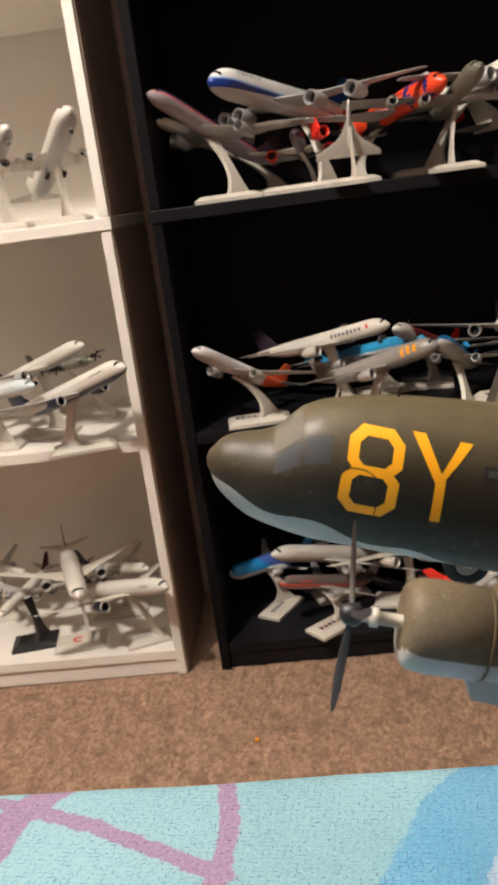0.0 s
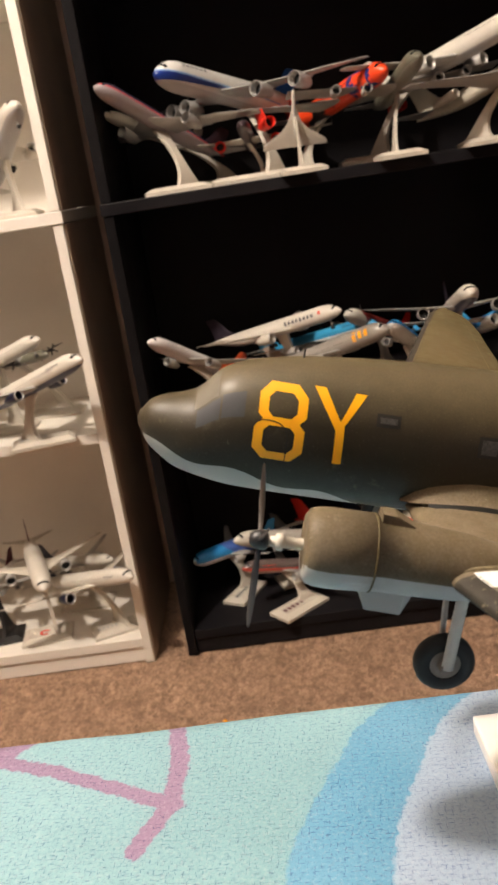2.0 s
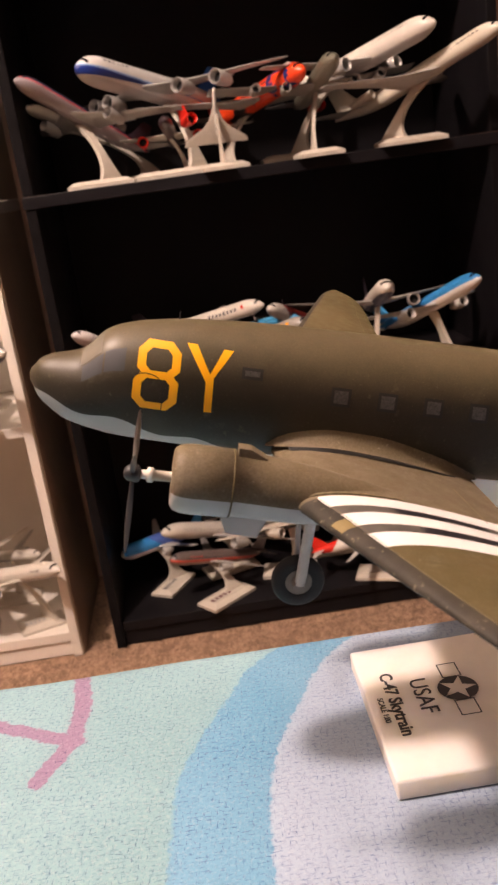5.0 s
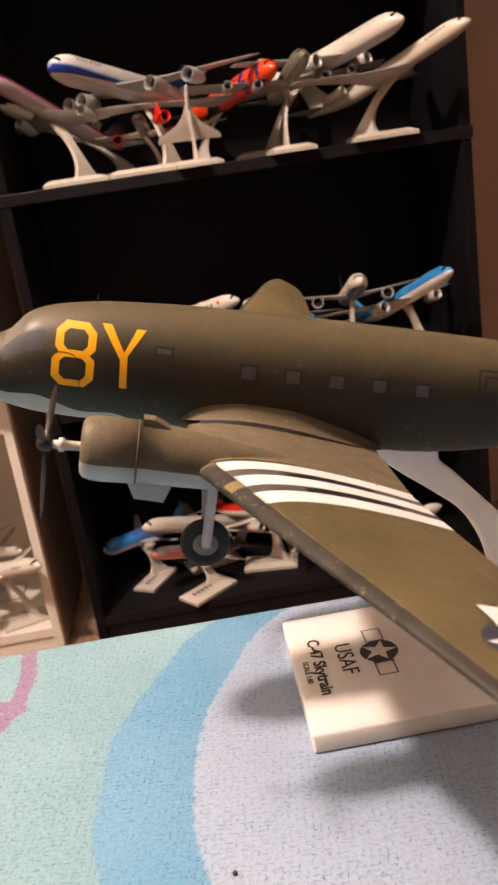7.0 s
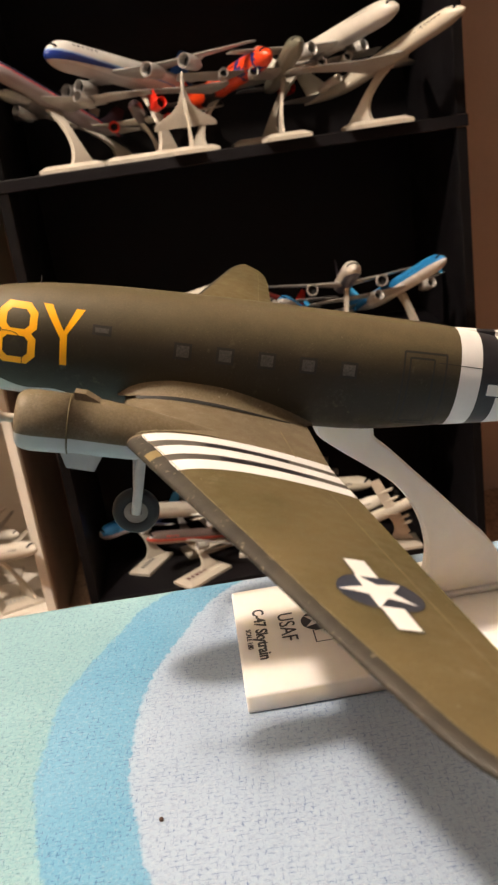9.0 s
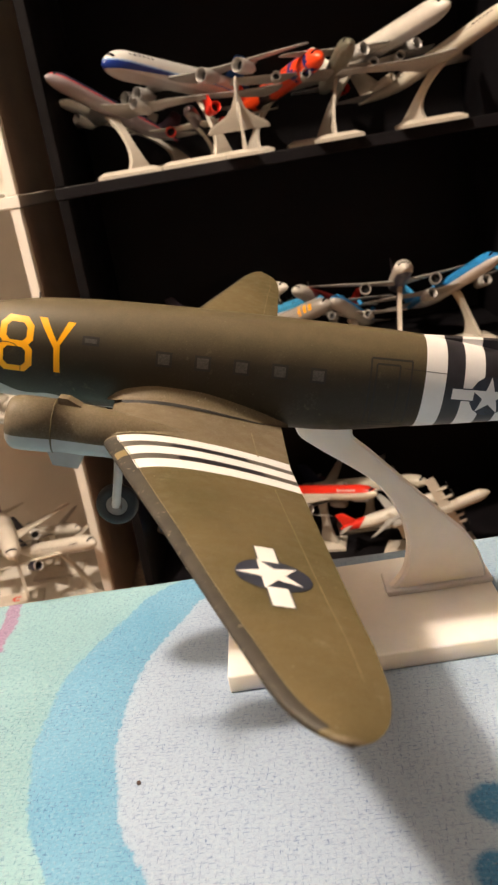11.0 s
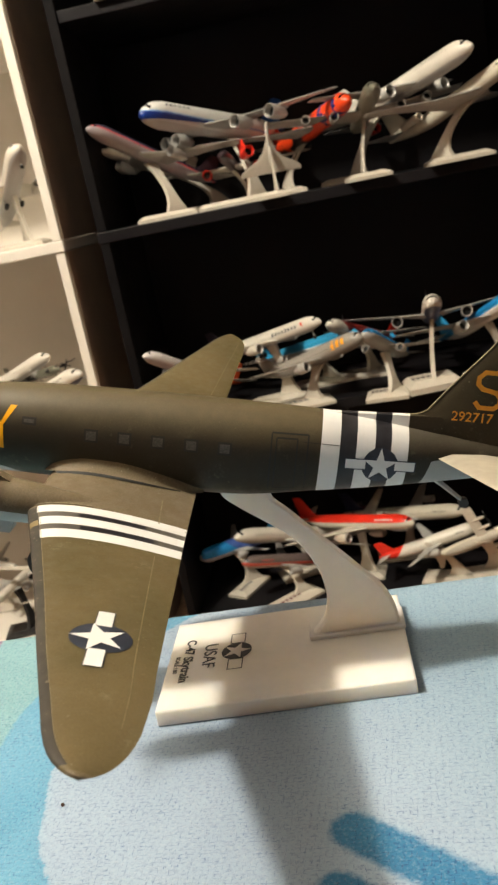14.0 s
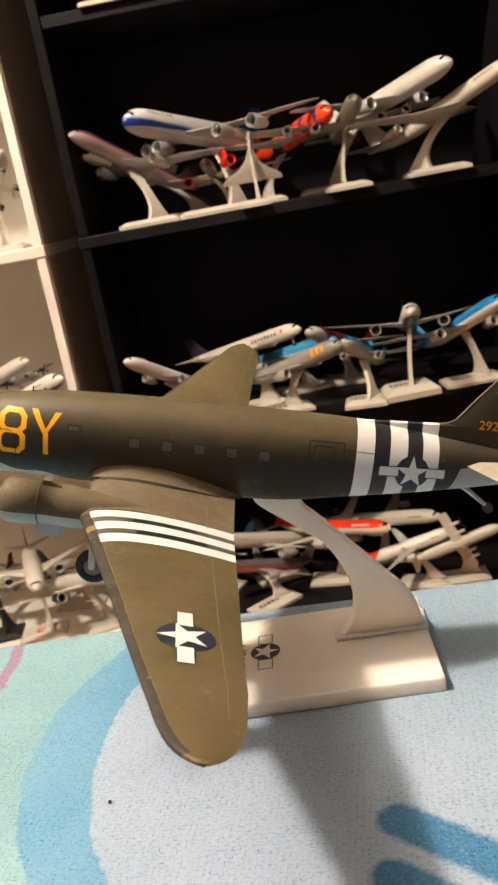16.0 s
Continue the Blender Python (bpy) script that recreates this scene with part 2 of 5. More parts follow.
def blanket_material():
    """Woven cotton with a printed design: aqua ground, two blue rings, pale centre, pink strokes."""
    g = Graph("printed_cotton", 0.9)
    wob = g.t.nodes.new("ShaderNodeTexNoise")
    wob.inputs["Scale"].default_value, wob.inputs["Detail"].default_value = 420, 2
    g.put(wob.inputs["Vector"], g.coord)
    p = g.vec("ADD", g.coord, g.vec("MULTIPLY", g.vec("SUBTRACT", wob.outputs["Color"], (0.5, 0.5, 0.5)), (0.0032, 0.0032, 0)))
    p = g.vec("MULTIPLY", p, (1, 1, 0))
    aqua = g.mix(g.ramp(g.noise(14, 3), 0.35, 0.65), (0.168, 0.314, 0.350, 1), (0.210, 0.370, 0.410, 1))
    sway = g.t.nodes.new("ShaderNodeTexNoise")
    sway.inputs["Scale"].default_value, sway.inputs["Detail"].default_value = 42, 1
    g.put(sway.inputs["Vector"], g.coord)
    pr = g.vec("ADD", p, g.vec("MULTIPLY", g.vec("SUBTRACT", sway.outputs["Color"], (0.5, 0.5, 0.5)), (0.005, 0.005, 0)))
    d1 = g.vec("DISTANCE", pr, (0.3277, -1.1408, 0))
    d2 = g.vec("DISTANCE", pr, (0.3622, -1.1444, 0))
    blue = g.mix(g.ramp(g.noise(25, 3), 0.35, 0.65), (0.078, 0.243, 0.378, 1), (0.119, 0.290, 0.424, 1))
    x, y, z = g.xyz()
    pale = g.mix(g.ramp(g.noise(12, 3), 0.3, 0.7), (0.252, 0.328, 0.428, 1), (0.300, 0.382, 0.480, 1))
    side = g.ramp(g.math("MULTIPLY_ADD", y, 0.5, x), -0.255, -0.175)
    pale = g.mix(side, pale, (0.204, 0.302, 0.386, 1))
    col = g.mix(g.ramp(d1, 0.1239, 0.1249), blue, aqua)
    col = g.mix(g.ramp(d2, 0.1325, 0.1335), pale, col)

    def stroke(col, pts, width, paint, soft=0.0004):
        near = None
        for a, b in zip(pts, pts[1:]):
            d = g.segment(p, a, b)
            near = d if near is None else g.math("MINIMUM", near, d)
        return g.mix(g.ramp(near, width - soft, width + soft, 1, 0), col, paint)

    # Outer cover, out of view, is made navy to cut light bounced onto the model.
    unseen_navy = (0.045, 0.10, 0.20, 1)
    col = g.mix(g.ramp(g.math("MULTIPLY_ADD", x, 0.1, y), -1.262, -1.258, 1, 0), col, unseen_navy)
    col = g.mix(g.ramp(g.math("ABSOLUTE", g.math("SUBTRACT", x, 0.25)), 0.268, 0.272), col, unseen_navy)
    pink = (0.225, 0.150, 0.235, 1)
    col = stroke(col, [(0.170, -1.040), (0.174, -1.068), (0.1725, -1.086), (0.164, -1.103)], 0.0028, pink)
    col = stroke(col, [(0.100, -1.052), (0.134, -1.0655), (0.174, -1.087)], 0.0026, pink)
    col = stroke(col, [(0.122, -1.042), (0.108, -1.060), (0.103, -1.085)], 0.0058, pink)
    deep = (0.028, 0.142, 0.272, 1)
    col = stroke(col, [(0.3300, -1.1925), (0.3762, -1.2309)], 0.0066, deep, 0.0011)
    col = stroke(col, [(0.3250, -1.2130), (0.3700, -1.2500)], 0.0062, deep, 0.0011)
    # plain weave: rows of loops with dark pits between them, uneven along the threads
    bend = g.t.nodes.new("ShaderNodeTexNoise")
    bend.inputs["Scale"].default_value, bend.inputs["Detail"].default_value = 330, 2
    g.put(bend.inputs["Vector"], g.coord)
    w = g.vec("ADD", g.coord, g.vec("MULTIPLY", g.vec("SUBTRACT", bend.outputs["Color"], (0.5, 0.5, 0.5)), (0.0013, 0.0010, 0)))
    turned = g.t.nodes.new("ShaderNodeVectorRotate")
    turned.rotation_type = "Z_AXIS"
    turned.inputs["Angle"].default_value = radians(7)
    g.put(turned.inputs["Vector"], w)
    n = g.t.nodes.new("ShaderNodeSeparateXYZ")
    g.put(n.inputs[0], turned.outputs[0])
    warp = g.math("SINE", g.math("MULTIPLY", n.outputs[0], 2 * math.pi / 0.0019))
    weft = g.math("SINE", g.math("MULTIPLY", n.outputs[1], 2 * math.pi / 0.0015))
    patch = g.ramp(g.noise(95, 3, 0.6), 0.34, 0.66, 0.5, 1.0)
    across = g.ramp(g.noise(1, 1, 0.5, (520, 2300, 300)), 0.30, 0.54, 0.9, -1.0)
    down = g.ramp(g.noise(1, 1, 0.5, (2300, 620, 300)), 0.30, 0.54, 0.8, -1.0)
    rows = g.ramp(g.math("ADD", g.math("MULTIPLY", weft, 0.6), across), 0.2, 1.2)
    columns = g.ramp(g.math("ADD", g.math("MULTIPLY", warp, 0.6), down), 0.2, 1.2)
    dashes = g.math("MULTIPLY", g.math("MAXIMUM", rows, columns), patch)
    col = g.mix(g.math("MULTIPLY", dashes, 0.82), col, (0.28, 0.35, 0.52, 1), "MULTIPLY")
    col = g.mix(g.ramp(g.noise(750, 3, 0.65), 0.50, 0.70, 0.0, 0.45), col, (0.55, 0.58, 0.66, 1), "MULTIPLY")
    fuzz = g.noise(900, 3, 0.7)
    col = g.mix(g.ramp(fuzz, 0.5, 0.75, 0.0, 0.2), col, (0.54, 0.55, 0.55, 1))
    g.colour(col)
    g.bump(g.math("SUBTRACT", fuzz, g.math("MULTIPLY", dashes, 0.5)), 0.22, 0.0005)
    return g.mat


M_BLANKET = blanket_material()


# ---- mesh helpers ----
def part(name, bm, material, parent=None, label="", basis=None, smooth=False):
    """Links a bmesh (world coordinates, or the parent's where basis is given) as one mesh object."""
    me = bpy.data.meshes.new(name)
    if smooth:
        bm.normal_update()
        for e in bm.edges:
            if len(e.link_faces) == 2 and e.calc_face_angle(0.0) > 1.25:
                e.smooth = False
    bm.to_mesh(me)
    bm.free()
    for m in material if isinstance(material, (list, tuple)) else [material]:
        me.materials.append(m)
    if smooth:
        for f in me.polygons:
            f.use_smooth = True
    ob = new(name, me)
    if parent:
        ob.parent = parent
        if basis is not None:
            ob.matrix_basis = basis
        elif parent.type == "EMPTY":
            ob.matrix_parent_inverse = parent.matrix_basis.inverted()
    if label:
        ob["label"] = label
    return ob


def root(name, place, label, category, group=""):
    ob = new(name)
    ob.empty_display_size = 0.02
    ob.matrix_basis = Matrix.Translation(place)
    return tagged(ob, label, category, group)


def add_box(bm, lo, hi, bevel=0.0, seg=2):
    vs = [bm.verts.new((x, y, z)) for x in (lo[0], hi[0]) for y in (lo[1], hi[1]) for z in (lo[2], hi[2])]
    fs = [bm.faces.new([vs[i] for i in q]) for q in ((0, 1, 3, 2), (4, 6, 7, 5), (0, 4, 5, 1), (2, 3, 7, 6), (0, 2, 6, 4), (1, 5, 7, 3))]
    if bevel:
        es = list({e for f in fs for e in f.edges})
        bmesh.ops.bevel(bm, geom=es, offset=bevel, segments=seg, affect="EDGES", profile=0.5)
    return bm


def box(lo, hi, bevel=0.0, seg=2):
    return add_box(bmesh.new(), lo, hi, bevel, seg)


def loft(rings, closed=True, caps=True, bm=None):
    """Faces between rings of points; a ring of one point is a tip."""
    bm = bm or bmesh.new()
    made = [[bm.verts.new(p) for p in r] for r in rings]
    for a, b in zip(made, made[1:]):
        n = max(len(a), len(b))
        for i in range(n if closed else n - 1):
            j = (i + 1) % n
            quad = [a[i % len(a)], a[j % len(a)], b[j % len(b)], b[i % len(b)]]
            face = list(dict.fromkeys(quad))
            if len(face) > 2:
                bm.faces.new(face)
    if caps and closed:
        if len(made[0]) > 2:
            bm.faces.new(made[0][::-1])
        if len(made[-1]) > 2:
            bm.faces.new(made[-1])
    bmesh.ops.recalc_face_normals(bm, faces=bm.faces)
    return bm


def ring(cx, cy, cz, ry, rz, n=16, power=2.0, turn=0.0):
    out = []
    for i in range(n):
        a = 2 * math.pi * i / n + turn
        c, s = math.cos(a), math.sin(a)
        out.append((cx, cy + ry * math.copysign(abs(c) ** (2 / power), c), cz + rz * math.copysign(abs(s) ** (2 / power), s)))
    return out


def curve_at(table, x):
    """Smooth value of a table of (x, y) at x."""
    xs, ys = [p[0] for p in table], [p[1] for p in table]
    if x <= xs[0]:
        return ys[0]
    if x >= xs[-1]:
        return ys[-1]
    i = max(k for k in range(len(xs)) if xs[k] <= x)
    i = min(i, len(xs) - 2)

    def slope(k):
        if k == 0 or k == len(xs) - 1:
            k0, k1 = max(k - 1, 0), min(k + 1, len(xs) - 1)
            return (ys[k1] - ys[k0]) / (xs[k1] - xs[k0])
        a, b = (ys[k] - ys[k - 1]) / (xs[k] - xs[k - 1]), (ys[k + 1] - ys[k]) / (xs[k + 1] - xs[k])
        return 0.0 if a * b <= 0 else 2 * a * b / (a + b)

    h = xs[i + 1] - xs[i]
    t = (x - xs[i]) / h
    return (2 * t**3 - 3 * t**2 + 1) * ys[i] + (t**3 - 2 * t**2 + t) * h * slope(i) + (-2 * t**3 + 3 * t**2) * ys[i + 1] + (t**3 - t**2) * h * slope(i + 1)


def sheet(bm, quad, place, n=4, m=4):
    """A quad in a print's own plane, cut n by m, laid onto a surface by place(a, b)."""
    a, b, c, d = (Vector(q) for q in quad)
    grid = [[bm.verts.new(place(*(a.lerp(b, i / n).lerp(d.lerp(c, i / n), j / m)))) for i in range(n + 1)] for j in range(m + 1)]
    for j in range(m):
        for i in range(n):
            bm.faces.new((grid[j][i], grid[j][i + 1], grid[j + 1][i + 1], grid[j + 1][i]))
    return bm


# ---- the room ----
# South, west, east walls and ceiling are unseen, set to shape bounced light.
X0, X1, Y0, Y1, TOP = -3.6, 4.0, -5.6, 0.31, 2.42
floor = part("floor", box((X0, Y0, -0.06), (X1, Y1, -0.004)), M_CARPET)
pile = bmesh.new()
nx_, ny_ = 380, 110
grid = [[pile.verts.new((-0.62 + 1.62 * i / nx_, -0.36 + 0.37 * j / ny_, -0.002 + 0.0035 * noise.noise((i * 0.9, j * 0.75, 2)) + 0.0025 * noise.noise((i * 0.23, j * 0.2, 7)))) for i in range(nx_ + 1)] for j in range(ny_ + 1)]
for j in range(ny_):
    for i in range(nx_):
        pile.faces.new((grid[j][i], grid[j][i + 1], grid[j + 1][i + 1], grid[j + 1][i]))
tagged(part("carpet_pile", pile, M_CARPET, floor, "tufted beige pile", smooth=True), kind="stuff")
tagged(floor, "beige cut pile carpet, trodden and speckled", "floor", kind="structure")
for nm, lo, hi in (("wall_north", (X0 - 0.1, Y1, -0.06), (X1 + 0.1, Y1 + 0.1, TOP)), ("wall_south", (X0 - 0.1, Y0 - 0.1, -0.06), (X1 + 0.1, Y0, TOP)),
                   ("wall_west", (X0 - 0.1, Y0, -0.06), (X0, Y1, TOP)), ("wall_east", (X1, Y0, -0.06), (X1 + 0.1, Y1, TOP))):
    tagged(part(nm, box(lo, hi), M_WALL), "plain beige painted room wall", "wall", kind="structure")
tagged(part("ceiling", box((X0 - 0.1, Y0 - 0.1, TOP), (X1 + 0.1, Y1 + 0.1, TOP + 0.1)), M_CEIL), "plain off-white ceiling", "ceiling", kind="structure")

DEPTH, WIDE, PANEL = 0.29, 0.727, 0.016
JOINT = 0.757


def bookcase(x, y, board, edge, label):
    """A tall two-part bookcase: its fixed middle shelf runs right through between lower and upper sides."""
    r = root("bookcase", (x, y, 0), label, "bookcase", "bookcases side by side")
    T = PANEL
    tall = 1.80
    for sx in (x, x + WIDE - T):
        part("side_panel", box((sx, y, 0), (sx + T, y + DEPTH, JOINT - 0.0005), 0.0012), board, r)
        part("side_panel", box((sx, y, JOINT + 0.0185), (sx + T, y + DEPTH, tall - 0.018), 0.0012), board, r)
    part("fixed_shelf", box((x - 0.002, y - 0.003, JOINT), (x + WIDE + 0.002, y + DEPTH, JOINT + 0.018), 0.0012), board, r)
    part("top_panel", box((x - 0.004, y - 0.004, tall - 0.0175), (x + WIDE + 0.004, y + DEPTH, tall), 0.0012), board, r)
    for z in (0.410, 1.090, 1.445):
        part("shelf", box((x + T + 0.0005, y + 0.004, z), (x + WIDE - T - 0.0005, y + DEPTH - 0.008, z + 0.018), 0.0012), board, r)
    part("bottom_shelf", box((x + T + 0.0005, y + 0.004, 0.029), (x + WIDE - T - 0.0005, y + DEPTH - 0.008, 0.047), 0.0012), board, r)
    part("kick_plate", box((x + T + 0.0005, y + 0.008, 0.0), (x + WIDE - T - 0.0005, y + 0.022, 0.0285), 0.001), board, r)
    part("back_panel", box((x + T + 0.0005, y + DEPTH - 0.0075, 0.03), (x + WIDE - T - 0.0005, y + DEPTH - 0.004, tall - 0.018)), board, r)
    for sx in (x, x + WIDE - T):
        for lo, hi in ((0.004, JOINT - 0.003), (JOINT + 0.021, tall - 0.022)):
            part("edge_band", box((sx + 0.0008, y - 0.0007, lo), (sx + T - 0.0008, y + 0.0003, hi)), edge, r)
    return r


bookcase(0.0, 0.0, M_BLACK, M_BLACK_EDGE, "tall black laminate bookcase filled with model airliners on stands")
white_case = bookcase(-0.061 - WIDE, -0.002, M_WHITE, M_WHITE, "tall white laminate bookcase filled with model airliners on stands")
# Brown sheets added over the white side; their colour stands in for gap shade.
for lo, hi in ((0.0, JOINT - 0.001), (JOINT + 0.019, 1.78)):
    part("side_shade_sheet", box((-0.0608, 0.0035, lo), (-0.0588, DEPTH - 0.004, hi)), M_SIDE_SHADE, white_case, "thin brown sheet standing in for shade on the outer side")

# ---- the bed with its printed cover ----
BED_Z = 0.6133
EDGE = -1.0445


def bed():
    r = root("bed", (0.3, -1.6, 0), "low bed under a printed aqua and blue cotton cover", "bed")
    part("mattress", box((-0.7, -2.5, 0.22), (1.4, EDGE - 0.018, BED_Z - 0.012), 0.03, 3), M_TRIM, r, "white mattress under the cover")
    for x in (-0.62, 1.24):
        for y in (-2.42, -1.22):
            part("leg", box((x, y, 0), (x + 0.07, y + 0.07, 0.2195), 0.004), M_BLACK, r)
    prof = [(-2.45, 0.0), (-1.9, 0.0)] + [(-1.6 + 0.06 * i, 0.0) for i in range(9)]
    prof += [(EDGE - 0.0085, 0.0), (EDGE - 0.0035, -0.0008), (EDGE - 0.0008, -0.0035), (EDGE + 0.0005, -0.0085), (EDGE + 0.001, -0.06), (EDGE - 0.001, -0.18), (EDGE + 0.002, -0.3)]
    nx = 90
    rings = []
    for x in [-0.72 + 2.14 * i / nx for i in range(nx + 1)]:
        rings.append([(x, y + (0.0016 * noise.noise((x * 9, 3, 1)) + 0.0007 * noise.noise((x * 60, 5, 2)) - 0.023 * (x - 0.1) if y > -1.07 else 0), BED_Z + z + 0.0009 * noise.noise((x * 12, y * 12, 4)) * (1 if z == 0 else 0)) for y, z in prof])
    top = loft(rings, closed=False, caps=False)
    for f in top.faces:
        if f.normal.z < -0.1:
            f.normal_flip()
    ob = part("cover", top, M_BLANKET, r, "printed woven cotton cover in aqua, blue and pale grey", smooth=True)
    mod = ob.modifiers.new("thick", "SOLIDIFY")
    mod.thickness, mod.offset = 0.002, -1
    return r


bed()

# ---- the large twin-engine transport model on the bed ----
CL = 0.0045                       # centre line, aside from the nose point
PLANE = Matrix.Translation((0.18908, -1.10932, 0.73370)) @ Matrix.Rotation(radians(15.615), 4, "Y")
TOPS = [(0, 0), (0.0006, 0.0021), (0.0022, 0.0039), (0.005, 0.0052), (0.009, 0.0062), (0.0118, 0.0073), (0.0170, 0.0125), (0.0205, 0.0143), (0.0265, 0.0159), (0.0385, 0.0176), (0.061, 0.0188),
        (0.10, 0.0193), (0.14, 0.0191), (0.155, 0.0185), (0.17, 0.0172), (0.185, 0.0155), (0.20, 0.0137), (0.225, 0.0108), (0.238, 0.0094)]
BOTS = [(0, 0), (0.0006, -0.0034), (0.0022, -0.0060), (0.005, -0.0083), (0.009, -0.0106), (0.0225, -0.0132), (0.042, -0.0138), (0.07, -0.0143), (0.10, -0.0147), (0.121, -0.0143), (0.1535, -0.0097),
        (0.1855, -0.0042), (0.212, 0.0012), (0.238, 0.0072)]
HALF = [(0, 0), (0.0006, 0.0028), (0.0022, 0.0050), (0.005, 0.0068), (0.009, 0.0088), (0.0118, 0.0099), (0.017, 0.0112), (0.0225, 0.0124), (0.038, 0.0138), (0.06, 0.0146), (0.12, 0.0146),
        (0.15, 0.0126), (0.185, 0.0088), (0.212, 0.0050), (0.238, 0.0014)]


def hull(u, ang, off=0.0):
    """A point of the fuselage skin; ang 0 is the far side, 90 the top, 180 the near side."""
    t, b, h = curve_at(TOPS, u), curve_at(BOTS, u), curve_at(HALF, u)
    zc = b + (t - b) * 0.47
    c, s = math.cos(ang), math.sin(ang)
    up = (t - zc) if s > 0 else (zc - b)
    p = 2 / 2.15
    return (u, CL + (h + off) * math.copysign(abs(c) ** p, c), zc + (up + off) * math.copysign(abs(s) ** p, s))


def side(u, w, off=0.00006, near=True):
    """The skin at a height w on the near side."""
    t, b, h = curve_at(TOPS, u), curve_at(BOTS, u), curve_at(HALF, u)
    zc = b + (t - b) * 0.47
    r = (w - zc) / ((t - zc) if w > zc else (zc - b))
    r = max(-0.999, min(0.999, r))
    y = (h + off) * (1 - abs(r) ** 2.15) ** (1 / 2.15)
    return (u, CL - y if near else CL + y, w + off * r)


LE = [(0.0000, 0.0590), (0.0410, 0.0618), (0.0516, 0.0657), (0.0700, 0.0721), (0.1000, 0.0825), (0.1273, 0.0916), (0.1462, 0.0981), (0.1535, 0.1006), (0.1582, 0.1027), (0.1613, 0.1047), (0.1634, 0.1068), (0.1647, 0.1086), (0.1652, 0.1102)]
TE = [(0.0000, 0.1100), (0.0410, 0.1114), (0.0700, 0.1132), (0.1000, 0.1150), (0.1273, 0.1167), (0.1409, 0.1177), (0.1493, 0.1177), (0.1556, 0.1169), (0.1592, 0.1159), (0.1624, 0.1142), (0.1642, 0.1124), (0.1650, 0.1111), (0.1652, 0.1105)]
BOOT = [(0.0400, 0.0700), (0.1000, 0.0780), (0.1284, 0.0860), (0.1462, 0.1100), (0.1566, 0.1450), (0.1619, 0.2000), (0.1652, 0.2500)]


PEAK = [(0.0000, 0.0042), (0.0450, 0.0041), (0.0800, 0.0028), (0.1200, 0.0019), (0.1514, 0.0015), (0.1619, 0.0012), (0.1652, 0.0005)]
NOSE_DOWN = [(0.0000, 0.0032), (0.0450, 0.0032), (0.1200, 0.0019), (0.1462, 0.0015), (0.1566, 0.0012), (0.1619, 0.0007), (0.1645, 0.0002), (0.1652, 0.0000)]


def wing_at(v, c, upper=True, off=0.0):
    """A point of a wing: v metres out from the nose's plane, at the fraction c of the chord."""
    a, b = curve_at(LE, v), curve_at(TE, v)
    u = a + (b - a) * c
    base = -0.0059 - 0.094 * u + 0.091 * max(v, 0.040) + 0.001 * (1 - min(1, v / 0.04))
    shape = 10 * (0.2969 * math.sqrt(max(c, 0)) - 0.126 * c - 0.3516 * c * c + 0.2843 * c**3 - 0.1036 * c**4)
    lift = curve_at(PEAK, v) * shape * (1 if upper else -0.65)
    return (u, v, base - curve_at(NOSE_DOWN, v) * (1 - c) + lift + (off if upper else -off))


def wing_mesh(sign):
    vs = [0.0000, 0.0120, 0.0240, 0.0340, 0.0410, 0.0500, 0.0600, 0.0700, 0.0850, 0.1000, 0.1150, 0.1273, 0.1378, 0.1462, 0.1503, 0.1535, 0.1566, 0.1592, 0.1613, 0.1629, 0.1640, 0.1647, 0.1650, 0.1652]
    rings = []
    for v in vs:
        b = curve_at(BOOT, v)
        cs = [b * f for f in (0, 0.05, 0.16, 0.34, 0.62, 1.0)] + [b + (1 - b) * f for f in (0.035, 0.09, 0.19, 0.32, 0.46, 0.6, 0.74, 0.86, 0.94, 1.0)]
        pts = [wing_at(v, c) for c in cs] + [wing_at(v, c, False) for c in cs[-2:0:-1]]
        rings.append([(u, -v, z) if sign > 0 else (u - 0.026 * v, 2 * CL + v, z + 0.004 + 0.05 * v) for u, _, z in pts])
    return loft(rings)


def strokes(bm, quads, place, n=6, m=3):
    for q in quads:
        sheet(bm, q, place, n, m)
    bmesh.ops.remove_doubles(bm, verts=bm.verts, dist=1e-6)
    return bm


def star_quads(cx, cy, r, turn, sx=1.0, sy=1.0):
    pts = [(cx + sx * (r if i % 2 == 0 else r * 0.385) * math.cos(turn + i * math.pi / 5), cy + sy * (r if i % 2 == 0 else r * 0.385) * math.sin(turn + i * math.pi / 5)) for i in range(10)]
    return [((cx, cy), pts[i - 1], pts[i], pts[(i + 1) % 10]) for i in range(0, 10, 2)]


def disc_quads(cx, cy, r, n=16):
    pts = [(cx + r * math.cos(2 * math.pi * i / n), cy + r * math.sin(2 * math.pi * i / n)) for i in range(n)]
    return [((cx, cy), pts[i], pts[i + 1], pts[(i + 2) % n]) for i in range(0, n, 2)]


def letters(text, size, material, parent, m, name="lettering", extrude=0.00006, bold=0.0):
    """Built-in font laid flat in the plane m (its x along the line of text)."""
    cu = bpy.data.curves.new("text", "FONT")
    cu.offset = bold
    cu.body, cu.size, cu.extrude, cu.resolution_u = text, size, extrude, 4
    ob = bpy.data.objects.new("text", cu)
    scene.collection.objects.link(ob)
    me = bpy.data.meshes.new_from_object(ob.evaluated_get(bpy.context.evaluated_depsgraph_get()))
    bpy.data.objects.remove(ob)
    me.transform(m)
    me.materials.clear()
    me.materials.append(material)
    out = new(name, me)
    out.parent = parent
    if parent.type == "EMPTY":
        out.matrix_parent_inverse = parent.matrix_basis.inverted()
    return out


